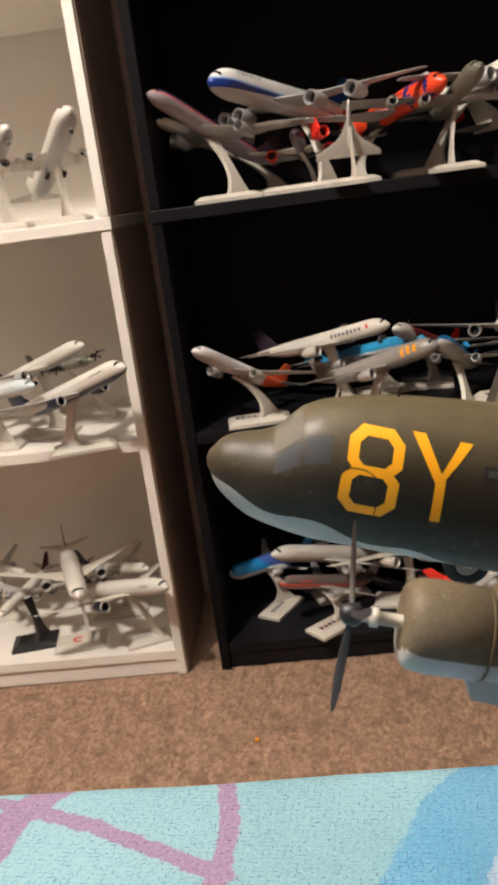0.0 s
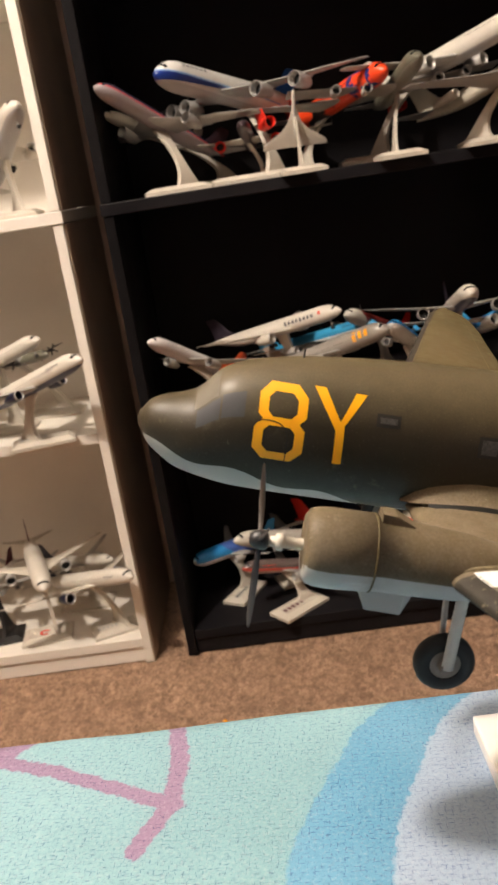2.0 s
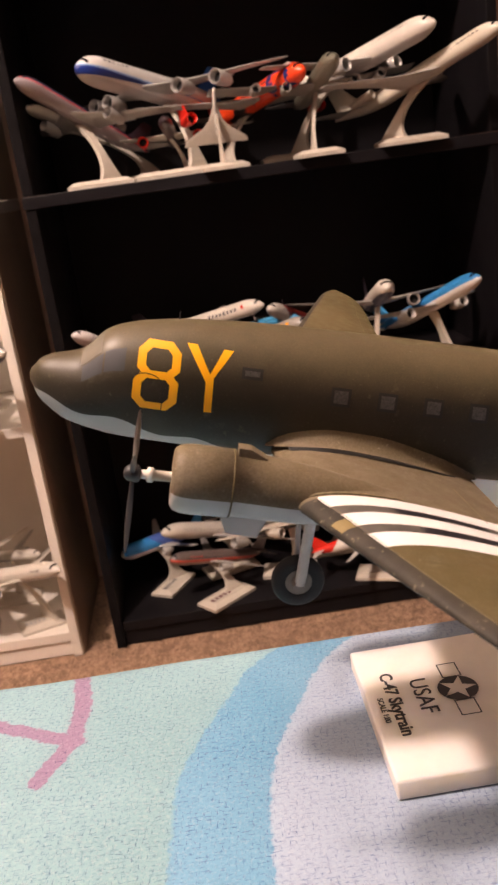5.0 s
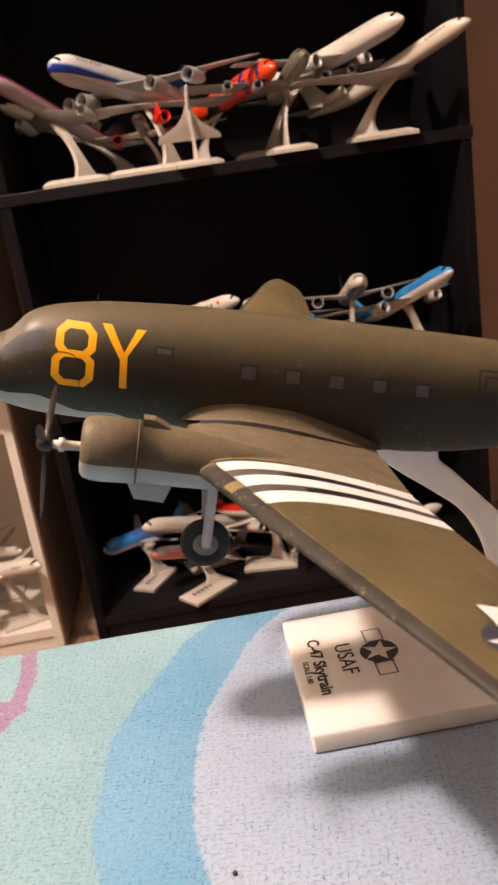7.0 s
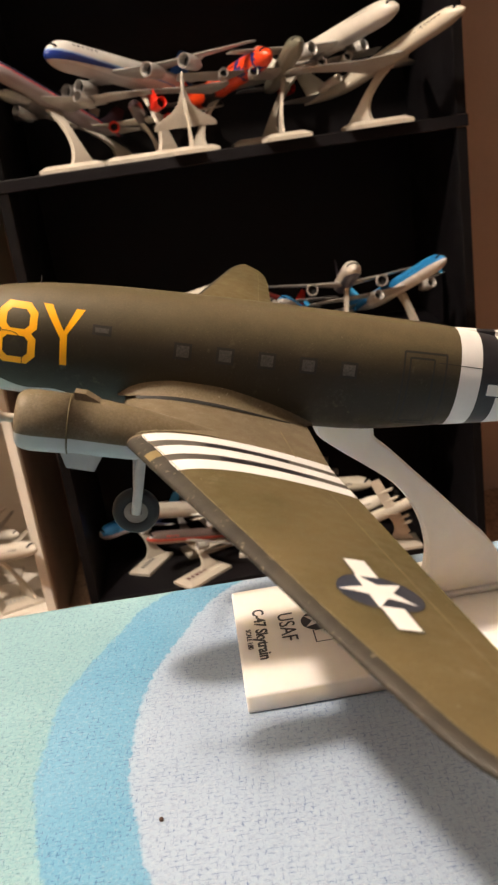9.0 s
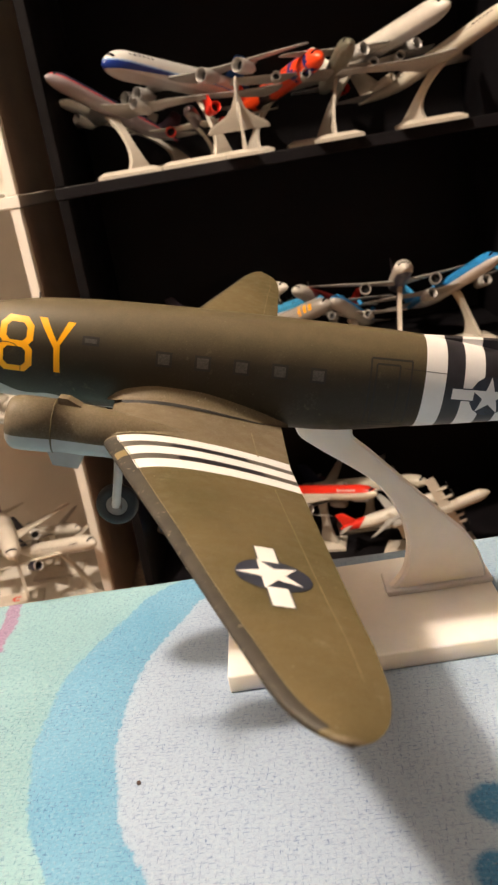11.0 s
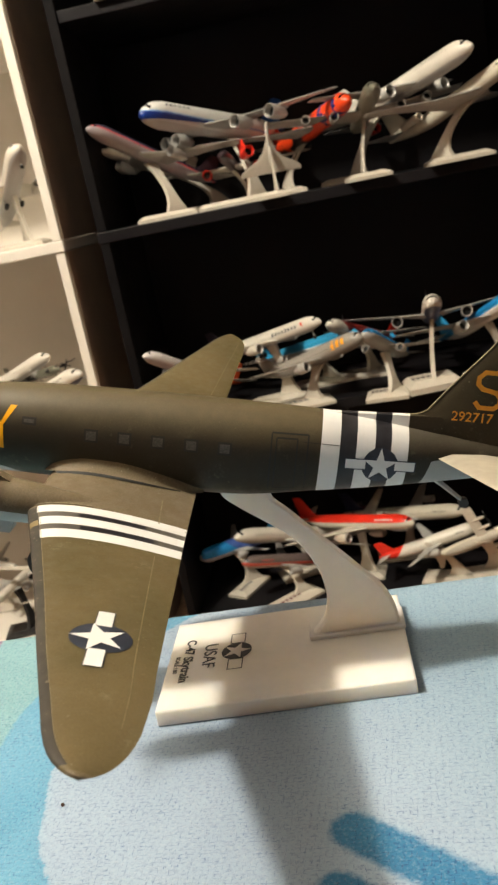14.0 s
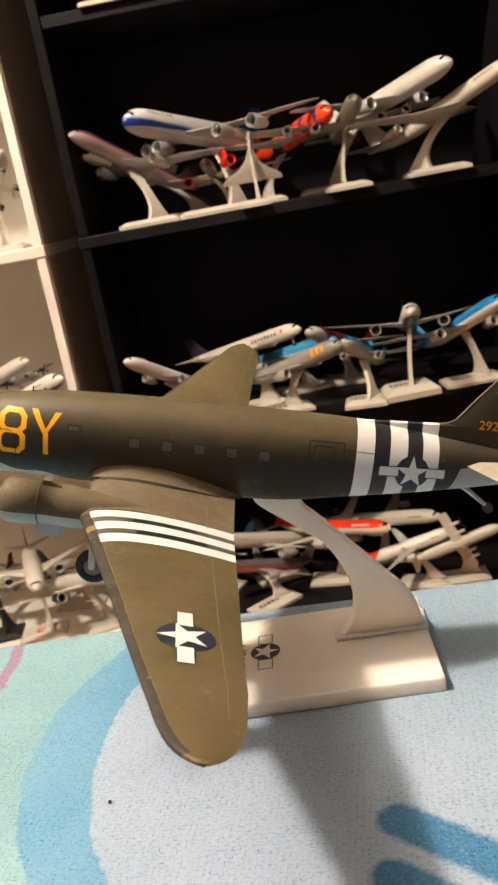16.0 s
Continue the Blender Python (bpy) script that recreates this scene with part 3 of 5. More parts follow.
def transport_model():
    r = root("model_airplane", (0.31, -1.10, BED_Z), "olive drab twin-engine transport model with black and white stripes", "model airplane")
    us_ = [0.0006, 0.0022, 0.005, 0.009, 0.0118, 0.0145, 0.017, 0.0205, 0.0265, 0.0325, 0.0385, 0.05, 0.061, 0.08, 0.1, 0.121, 0.14, 0.1535, 0.17, 0.1855, 0.2, 0.212, 0.225, 0.238]
    us = []
    for a, b in zip(us_, us_[1:]):
        us += [a + (b - a) * j / 3 for j in range(3)]
    us.append(us_[-1])
    n = 64
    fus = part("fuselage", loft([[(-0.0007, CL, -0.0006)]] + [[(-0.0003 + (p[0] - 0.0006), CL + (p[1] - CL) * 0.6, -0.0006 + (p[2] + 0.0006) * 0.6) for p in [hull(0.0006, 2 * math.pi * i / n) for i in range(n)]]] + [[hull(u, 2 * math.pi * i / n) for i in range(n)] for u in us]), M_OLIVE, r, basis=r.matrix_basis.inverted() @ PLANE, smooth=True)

    def on(name, bm, material, parent=fus, label="", smooth=True):
        return part(name, bm, material, parent, label, basis=Matrix.Identity(4), smooth=smooth)

    # cockpit glazing: two front panes and a side pane on each side
    for s in (1, -1):
        for a0, a1, u0, u1, pane_mat in ((92, 136, 0.0119, 0.0166, M_WINDSHIELD), (139, 161, 0.0125, 0.0172, M_FRAME_GREY), (137, 160, 0.0176, 0.0224, M_FRAME_GREY)):
            bm = bmesh.new()
            ang = (lambda a: radians(a)) if s > 0 else (lambda a: radians(180 - a))
            sheet(bm, ((u0, a0), (u1, a0), (u1, a1), (u0, a1)), lambda u, a: hull(u, ang(a), 0.00006), 8, 8)
            on("cockpit_pane", bm, pane_mat, label="grey printed pane")
    # code letters on the near side
    a0, a1, b0, b1, waist = 0.0246, 0.0352, -0.0025, 0.0131, 0.0056
    octagon = lambda x0, x1, z0, z1, k: [(x0 + k, z0), (x1 - k, z0), (x1, z0 + k), (x1, z1 - k), (x1 - k, z1), (x0 + k, z1), (x0, z1 - k), (x0, z0 + k)]
    eight = bmesh.new()
    for lo, hi, x0, x1 in ((waist - 0.0009, b1, a0 + 0.0006, a1), (b0, waist + 0.0009, a0, a1 - 0.0001)):
        o, inner = octagon(x0, x1, lo, hi, 0.0022), octagon(x0 + 0.0020, x1 - 0.0020, lo + 0.0017, hi - 0.0017, 0.0012)
        strokes(eight, [(o[i], o[(i + 1) % 8], inner[(i + 1) % 8], inner[i]) for i in range(8)], side, 4, 2)
    on("code_figure", eight, M_YELLOW, label="yellow figure 8")
    why = bmesh.new()
    strokes(why, [((0.0362, 0.0134), (0.0386, 0.0134), (0.0428, 0.0062), (0.0413, 0.0055)), ((0.0472, 0.0130), (0.0449, 0.0130), (0.0413, 0.0055), (0.0430, 0.0064)),
                  ((0.0413, 0.0060), (0.0431, 0.0066), (0.0434, -0.0016), (0.0416, -0.0016))], side, 3, 6)
    on("code_letter", why, M_YELLOW, label="yellow letter Y")
    # thin black loop under the figure
    arc = bmesh.new()
    pts = [(0.0240, 0.0023), (0.0243, 0.0038), (0.0252, 0.0051), (0.0262, 0.0056), (0.0274, 0.0057), (0.0287, 0.0056), (0.0298, 0.0053), (0.0308, 0.0046), (0.0315, 0.0037), (0.0317, 0.0023), (0.0317, -0.0046)]
    for p, q in zip(pts, pts[1:]):
        d = (Vector(q) - Vector(p)).normalized() * 0.0001
        sheet(arc, ((p[0] - d.y, p[1] + d.x), (q[0] - d.y, q[1] + d.x), (q[0] + d.y, q[1] - d.x), (p[0] + d.y, p[1] - d.x)), lambda a, b: side(a, b, 0.00011), 3, 1)
    on("loop_line", arc, M_PANEL, label="thin black loop line")

    # cabin windows
    def window(u, w, wu, wh):
        frame_bm = bmesh.new()
        sheet(frame_bm, ((u - wu - 0.0007, w - wh - 0.0007), (u + wu + 0.0007, w - wh - 0.0007), (u + wu + 0.0007, w + wh + 0.0007), (u - wu - 0.0007, w + wh + 0.0007)), lambda a, b: side(a, b, 0.00008), 3, 4)
        fr = on("window", frame_bm, M_PANEL, label="dark framed cabin window")
        pane_bm = bmesh.new()
        sheet(pane_bm, ((u - wu, w - wh), (u + wu, w - wh), (u + wu, w + wh), (u - wu, w + wh)), lambda a, b: side(a, b, 0.0002), 3, 4)
        on("pane", pane_bm, M_PANE, fr, "grey pane")

    for i in range(5):
        window(0.0735 + 0.01138 * i, 0.0057, 0.0017, 0.0015)
    window(0.0520, 0.0086, 0.0018, 0.0006)
    # cargo door outline
    dl = bmesh.new()
    for x0, x1, z0, z1 in ((0.1345, 0.1468, -0.0085, 0.0123), (0.1362, 0.1432, -0.0075, 0.0108)):
        q = 0.00028
        for p0, p1 in (((x0, z1), (x1, z1)), ((x0, z0), (x1, z0))):
            sheet(dl, ((p0[0], p0[1] - q), (p1[0], p1[1] - q), (p1[0], p1[1] + q), (p0[0], p0[1] + q)), lambda a, b: side(a, b, 0.00005), 8, 1)
        for x in (x0, x1):
            sheet(dl, ((x - q, z0), (x + q, z0), (x + q, z1), (x - q, z1)), lambda a, b: side(a, b, 0.00005), 1, 12)
    on("cargo_door_outline", dl, M_PANEL)
    seam = bmesh.new()
    for x0, x1 in ((0.1445, 0.1575),):
        sheet(seam, ((x0, 0.0100), (x1, 0.0096), (x1, 0.0098), (x0, 0.0102)), lambda a, b: side(a, b, 0.00012), 10, 1)
    on("seam_line", seam, M_PANEL)
    # recognition bands round the rear fuselage
    for i, (u0, u1, mat) in enumerate(((0.1511, 0.1575, M_WHITE_BAND), (0.1575, 0.1631, M_BLACK_BAND), (0.1631, 0.1694, M_WHITE_BAND), (0.1694, 0.1749, M_BLACK_BAND), (0.1749, 0.1808, M_WHITE_BAND))):
        bm = loft([[hull(u0 + (u1 - u0) * j / 3, 2 * math.pi * k / 64, 0.00007) for k in range(64)] for j in range(4)], caps=False)
        on("white_band" if mat is M_WHITE_BAND else "black_band", bm, mat)
    su, sw = 0.1717, 0.0038
    on("roundel_disc", strokes(bmesh.new(), disc_quads(su, sw, 0.0062), lambda a, b: side(a, b, 0.00012), 3, 3), M_ROUNDEL)
    for x0, x1 in ((-0.0118, -0.0050), (0.0050, 0.0118)):
        e = 0.00035
        on("roundel_bar_edge", sheet(bmesh.new(), ((su + x0 - e, sw - 0.0014 - e), (su + x1 + e, sw - 0.0014 - e), (su + x1 + e, sw + 0.0018 + e), (su + x0 - e, sw + 0.0018 + e)), lambda a, b: side(a, b, 0.00015), 4, 3), M_ROUNDEL)
        on("roundel_bar", sheet(bmesh.new(), ((su + x0, sw - 0.0014), (su + x1, sw - 0.0014), (su + x1, sw + 0.0018), (su + x0, sw + 0.0018)), lambda a, b: side(a, b, 0.00019), 4, 3), M_WHITE_BAND)
    on("roundel_star", strokes(bmesh.new(), star_quads(su, sw, 0.0060, math.pi / 2), lambda a, b: side(a, b, 0.00023), 3, 3), M_WHITE_BAND)

    # wings
    for sgn in (1, -1):
        wb = wing_mesh(sgn)
        for f in wb.faces:
            f.material_index = 0
        wing = part("wing", wb, [M_OLIVE_WING, M_UNDER, M_BOOT, M_OLIVE_DUSTY], r, "olive wing with pale leading edge wear", basis=r.matrix_basis.inverted() @ PLANE, smooth=True)
        for f in wing.data.polygons:
            c = f.center
            v = -c.y if sgn > 0 else c.y - 2 * CL
            cc = (c.x + (0 if sgn > 0 else 0.026 * v) - curve_at(LE, v)) / max(1e-4, curve_at(TE, v) - curve_at(LE, v))
            if f.normal.z < -0.25 and cc > 0.02:
                f.material_index = 1
            elif v > 0.1636:
                # Outermost tip is paler, a rim of light put into its colour.
                f.material_index = 3
            elif cc < curve_at(BOOT, v) and 0.041 < v < 0.1628:
                f.material_index = 2
            elif v < 0.041:
                f.material_index = 3

        def lay(v, c, off=0.00012):
            u, y, z = wing_at(v, c, True, off)
            return (u, -v, z) if sgn > 0 else (u - 0.026 * v, 2 * CL + v, z + 0.004 + 0.05 * v)

        cuts = (0.0397, 0.0456, 0.0493, 0.0551, 0.0588, 0.0647)
        for i in range(5):
            v0, v1 = cuts[i], cuts[i + 1]
            spans = ((0.065, 1.0, M_WHITE_BAND),) if i % 2 == 0 else ((0.065, 0.33, M_DUSTY), (0.33, 0.72 + 0.03 * i, M_BLACK_BAND), (0.72 + 0.03 * i, 1.0, M_DUSTY))
            for c0, c1, mats in spans:
                e0, e1 = 0.0006 - 0.0022 * (c0 - 0.065) / 0.935, 0.0006 - 0.0022 * (c1 - 0.065) / 0.935
                quad = ((v0 + e0, c0), (v0 + e1, c1), (v1 + e1, c1), (v1 + e0, c0))
                on("white_stripe" if i % 2 == 0 else "black_stripe", sheet(bmesh.new(), quad, lambda a, b: lay(a, b, 0.00009), 26, 3), mats, wing)
        ridge = bmesh.new()
        sheet(ridge, ((0.0415, -0.0018), (0.0415, 0.0018), (0.1618, 0.0026), (0.1618, -0.0026)), lambda a, b: lay(a, curve_at(BOOT, a) + b, 0.0001), 1, 50)
        on("worn_ridge", ridge, M_EDGE_WEAR, wing, "worn pale ridge along the leading edge")
        if sgn > 0:
        # star on disc with bars
            cu, cv = 0.1029, 0.1185

            def flat(u, v, off):
                du, dv = u - cu, v - cv
                u, v = cu + du * 0.995 + dv * 0.10, cv + dv * 0.995 - du * 0.10
                a, b = curve_at(LE, v), curve_at(TE, v)
                return lay(v, (u - a) / (b - a), off)

            for v0, v1 in ((-0.0124, -0.0054), (0.0053, 0.0124)):
                e = 0.00028
                on("roundel_bar_edge", sheet(bmesh.new(), ((cu - 0.0020 - e, cv + v0 - e), (cu + 0.0017 + e, cv + v0 - e), (cu + 0.0017 + e, cv + v1 + e), (cu - 0.0020 - e, cv + v1 + e)), lambda a, b: flat(a, b, 0.00017), 4, 4), M_ROUNDEL, wing)
            on("roundel_disc", strokes(bmesh.new(), [tuple((p[0], cv + (p[1] - cv) * 0.94) for p in q) for q in disc_quads(cu, cv, 0.0069, 24)], lambda a, b: flat(a, b, 0.00014), 4, 4), M_ROUNDEL, wing)
            for v0, v1 in ((-0.0124, -0.0054), (0.0053, 0.0124)):
                on("roundel_bar", sheet(bmesh.new(), ((cu - 0.0020, cv + v0), (cu + 0.0017, cv + v0), (cu + 0.0017, cv + v1), (cu - 0.0020, cv + v1)), lambda a, b: flat(a, b, 0.0002), 4, 4), M_WHITE_BAND, wing)
            on("roundel_star", strokes(bmesh.new(), star_quads(cu - 0.0004, cv, 0.0064, math.pi), lambda a, b: flat(a, b, 0.00026), 4, 4), M_WHITE_BAND, wing)
        # bead along the inner edge of the stripes, round the leading edge
        path = [Vector(lay(0.0392 - 0.0012 * max(0, c - 0.1), c, 0.0002)) for c in [0.0, 0.01, 0.03, 0.07, 0.13, 0.2, 0.25, 0.30, 0.35, 0.40, 0.44]]
        bead = []
        for k, p in enumerate(path):
            q = 0.00045 * (1 - 0.8 * (k / 10) ** 2)
            bead.append([(p.x, p.y + q * math.cos(a), p.z + q * 0.8 * math.sin(a)) for a in [2 * math.pi * i / 8 for i in range(8)]])
        on("fairing_bead", loft(bead), M_EDGE_WEAR, wing, "worn pale bead beside the stripes")
        # aileron and flap seams
        sm = bmesh.new()
        sheet(sm, ((0.066, 0.826), (0.066, 0.833), (0.150, 0.805), (0.150, 0.797)), lambda a, b: lay(a, b, 0.00012), 2, 20)
        on("aileron_seam", sm, M_EDGE_WEAR, wing)
        on("flap_seam", sheet(bmesh.new(), ((0.0215, 0.800), (0.0215, 0.808), (0.0395, 0.826), (0.0395, 0.818)), lambda a, b: lay(a, b, 0.00012), 2, 10), M_EDGE_WEAR, wing)
        on("tan_patch", sheet(bmesh.new(), ((0.0520, 0.004), (0.0520, 0.06), (0.0560, 0.06), (0.0560, 0.004)), lambda a, b: lay(a, b, 0.00014), 5, 3), M_TAN, wing)

    # root fillets between wing and body, with a dark slit along the wing
    tops_f = [(0.0575, -0.0080), (0.0605, -0.0050), (0.0646, -0.0030), (0.073, -0.0014), (0.0833, -0.0018), (0.0988, -0.0056), (0.108, -0.0092), (0.1125, -0.0115)]
    slit_f = [(0.0575, -0.0086), (0.0605, -0.0075), (0.0646, -0.0067), (0.073, -0.0059), (0.0833, -0.0065), (0.0988, -0.0092), (0.108, -0.0114), (0.1125, -0.0124)]
    stations = [0.0575 + 0.0025 * i for i in range(23)]
    for sgn in (1, -1):
        rings, pts = [], []
        for u in stations:
            zt, zs = curve_at(tops_f, u), curve_at(slit_f, u)
            h = CL - side(u, zt, 0.0)[1]
            out = h + 0.0006 + 0.75 * (zt - zs)
            rg = [(h - 0.0012, zt + 0.0012)] + [(h - 0.0003 + (out - h) * (1 - math.cos(k * math.pi / 16)), zt - (zt - zs) * math.sin(k * math.pi / 16)) for k in range(9)]
            rings.append([(u, CL - sgn * y, z) for y, z in rg])
            if 0.0615 < u < 0.106:
                thick = 0.0011 * (1 - (u - 0.0615) / 0.046) * min(1.0, (u - 0.0600) / 0.006)
                pts.append(((u, CL - sgn * (out - 0.0003), zs + 0.00005), (u, CL - sgn * (out + 0.0004), zs - thick)))
        fil = part("root_fillet", loft(rings, closed=False, caps=False), M_OLIVE_DUSTY, r, basis=r.matrix_basis.inverted() @ PLANE, smooth=True)
        gap = bmesh.new()
        for (p, q), (p2, q2) in zip(pts, pts[1:]):
            gap.faces.new([gap.verts.new(c) for c in (p, p2, q2, q)])
        bmesh.ops.remove_doubles(gap, verts=gap.verts, dist=1e-6)
        on("slit", gap, M_PANEL, fil, "dark slit")

    # engines
    for sgn in (1, -1):
        ey = -0.0335 if sgn > 0 else 2 * CL + 0.0335
        base = r.matrix_basis.inverted() @ PLANE
        ez = -0.0098
        rad = [(0.0352, 0.0052), (0.0353, 0.0068), (0.0360, 0.0078), (0.0375, 0.0084), (0.0400, 0.0086), (0.0480, 0.0084), (0.0481, 0.0081), (0.055, 0.0080), (0.064, 0.0074), (0.074, 0.0060), (0.086, 0.0040), (0.096, 0.0018)]
        rings = []
        for u, q in rad:
            drop = max(0.0, u - 0.05) * 0.06
            q *= 0.87
            rings.append([(u, y, z - drop) for _, y, z in ring(u, ey, ez, q * 0.98, q, 28)])
        nac = part("nacelle", loft(rings), [M_OLIVE_DUSTY, M_UNDER], r, basis=base, smooth=True)
        for f in nac.data.polygons:
            if f.center.z < ez - 0.0018:
                f.material_index = 1
        on("cowl_ring", loft([ring(u, ey, ez, q, q, 28) for u, q in ((0.0475, 0.00715), (0.0476, 0.00738), (0.04785, 0.00738), (0.0480, 0.0070))], caps=False), M_OLIVE_WING, nac)
        on("intake_scoop", loft([[(u, ey - w_, z) for w_, z in ((-0.002, zt), (0.002, zt), (0.002, zt + h_), (-0.002, zt + h_))] for u, zt, h_ in ((0.0484, ez + 0.0060, 0.0024), (0.051, ez + 0.0060, 0.0023), (0.0545, ez + 0.006, 0.0006))]), M_OLIVE_DUSTY, nac, smooth=False)
        on("oil_cooler", loft([[(u, ey - w_, z) for w_, z in ((-0.0032, ez - 0.0060), (0.0032, ez - 0.0060), (0.0026, ez - dz), (-0.0026, ez - dz))] for u, dz in ((0.0462, 0.0070), (0.0478, 0.0104), (0.0545, 0.0108), (0.0560, 0.0070))]), M_UNDER, nac, smooth=False)
        on("propeller_shaft", loft([ring(u, ey, ez, q, q, 14) for u, q in ((0.0278, 0.0009), (0.0300, 0.0010), (0.0302, 0.0016), (0.0314, 0.0016), (0.0316, 0.0011), (0.0353, 0.0011), (0.0354, 0.0022), (0.0358, 0.0022))]), M_STAND, nac, "pale plastic shaft")
        prop = on("propeller_hub", loft([[(0.0252, ey, ez)]] + [ring(u, ey, ez, q, q, 12) for u, q in ((0.0254, 0.0010), (0.0262, 0.0017), (0.0282, 0.0019), (0.0288, 0.0012))]), M_DARK, nac, "black propeller hub")
        for k, deg in enumerate((301, 181, 61)):
            rings = []
            for s_, ch, th_ in ((0.0012, 0.0007, 0.0007), (0.004, 0.0008, 0.0006), (0.008, 0.0012, 0.0005), (0.013, 0.0013, 0.0004), (0.0168, 0.0010, 0.0003), (0.0182, 0.0004, 0.0002)):
                tw = radians(52 - 1500 * s_)
                ch *= 0.85
                rings.append([(math.sin(tw) * ch * cx + math.cos(tw) * th_ * cz, math.cos(tw) * ch * cx - math.sin(tw) * th_ * cz, s_) for cx, cz in ((-1, 0), (-0.4, 0.5), (0.4, 0.5), (1, 0), (0.4, -0.5), (-0.4, -0.5))])
            bm = loft(rings)
            bm.transform(Matrix.Translation((0.0272, ey, ez)) @ Matrix.Rotation(radians(deg if sgn > 0 else deg + 40), 4, "X"))
            # First blade is paler: the light on it is put into its colour.
            on("propeller_blade", bm, M_METAL if k == 0 else M_DARK, prop, "grey blade toned as lit" if k == 0 else "black blade")
        # main wheel
        wx, wz = 0.0655, -0.0308
        leg = on("landing_gear_strut", loft([[(x + 0.0012 * math.cos(a), ey - 0.0028 + 0.0010 * math.sin(a), z) for a in [k * math.pi / 5 for k in range(10)]] for x, z in ((0.0655, -0.0120), (0.0655, -0.0306))]), M_STRUT, nac, "pale grey strut")
        on("brace", loft([[(x + 0.0006 * math.cos(a), ey + 0.0020 + 0.0006 * math.sin(a), z) for a in [k * math.pi / 4 for k in range(8)]] for x, z in ((0.0635, -0.0130), (0.0652, -0.0306))]), M_UNDER, nac, "grey brace")
        tyre = [(0.0030, -0.0014), (0.0040, -0.0017), (0.0052, -0.0015), (0.0059, -0.0006), (0.0059, 0.0006), (0.0052, 0.0015), (0.0040, 0.0017), (0.0030, 0.0014)]
        rings = [[(wx + q * math.cos(a), ey + o, wz + q * math.sin(a)) for q, o in tyre] for a in [2 * math.pi * k / 30 for k in range(31)]]
        wh = on("wheel", loft(rings, caps=False), M_RUBBER, nac, "black tyre")
        on("hub", loft([[(wx + q * math.cos(2 * math.pi * k / 20), ey + o, wz + q * math.sin(2 * math.pi * k / 20)) for k in range(20)] for o, q in ((-0.0012, 0.0031), (-0.0013, 0.0016), (-0.0034, 0.0013))]), M_HUB, wh, "pale wheel hub", smooth=False)

    # tail
    base = r.matrix_basis.inverted() @ PLANE
    fin_rings = []
    for z, a, b, th_ in ((0.006, 0.188, 0.238, 0.0016), (0.0172, 0.1820, 0.2395, 0.0018), (0.0202, 0.1836, 0.2395, 0.0020), (0.0222, 0.1868, 0.240, 0.0020), (0.030, 0.1925, 0.241, 0.0018), (0.045, 0.2045, 0.242, 0.0015), (0.056, 0.2115, 0.241, 0.0012), (0.062, 0.2175, 0.237, 0.0009), (0.0645, 0.223, 0.232, 0.0005)):
        fin_rings.append([(a, CL, z), (a + (b - a) * 0.06, CL - th_ * 0.6, z), (a + (b - a) * 0.3, CL - th_, z), (a + (b - a) * 0.7, CL - th_ * 0.7, z), (b, CL, z), (a + (b - a) * 0.7, CL + th_ * 0.7, z), (a + (b - a) * 0.3, CL + th_, z), (a + (b - a) * 0.06, CL + th_ * 0.6, z)])
    fin = part("tail_fin", loft(fin_rings), M_OLIVE_TAIL, r, basis=base, smooth=True)
    # the letter is made of straight strokes with cut corners
    ess = bmesh.new()
    run = [(0.97, 0.84), (0.82, 1.0), (0.26, 1.0), (0.04, 0.84), (0.04, 0.66), (0.24, 0.53), (0.80, 0.45), (0.99, 0.30), (0.99, 0.14), (0.78, 0.0), (0.20, 0.0), (0.0, 0.16)]
    nodes = [Vector((0.2015 + 0.0085 * x, 0.0252 + 0.0122 * z)) for x, z in run]
    sides = []
    for k, p in enumerate(nodes):
        d0 = (p - nodes[k - 1]).normalized() if k else (nodes[1] - p).normalized()
        d1 = (nodes[k + 1] - p).normalized() if k + 1 < len(nodes) else d0
        nrm = (Vector((-d0.y, d0.x)) + Vector((-d1.y, d1.x))).normalized()
        nrm = nrm * (0.0008 / max(0.5, nrm.dot(Vector((-d0.y, d0.x)))))
        sides.append([ess.verts.new((c.x, CL - 0.00215, c.y)) for c in (p - nrm, p + nrm)])
    for (a0, b0), (a1, b1) in zip(sides, sides[1:]):
        ess.faces.new((a0, a1, b1, b0))
    on("tail_letter", ess, M_ORANGE_DIM, fin, "dull orange letter S", smooth=False)
    letters("292717", 0.0047, M_ORANGE_DIM, fin, Matrix.Translation((0.1945, CL - 0.00215, 0.0200)) @ Matrix.Rotation(radians(90), 4, "X"), "serial_number", bold=0.00003)
    # low fin along the spine in front of the tail, striped like the body
    ridge_top = lambda u: 0.01885 + 0.050 * (u - 0.150)
    cuts_d = ((0.150, 0.1511, M_OLIVE_TAIL), (0.1511, 0.1575, M_WHITE_BAND), (0.1575, 0.1631, M_BLACK_BAND), (0.1631, 0.1694, M_WHITE_BAND), (0.1694, 0.1749, M_BLACK_BAND), (0.1749, 0.1808, M_WHITE_BAND), (0.1808, 0.1925, M_OLIVE_TAIL))
    for u0, u1, mat in cuts_d:
        rings = []
        for j in range(4):
            u = u0 + (u1 - u0) * j / 3
            low, top_z = curve_at(TOPS, u) - 0.0035, max(ridge_top(u), curve_at(TOPS, u) + 0.0001)
            wide = 0.0010 + 0.020 * (u - 0.150)
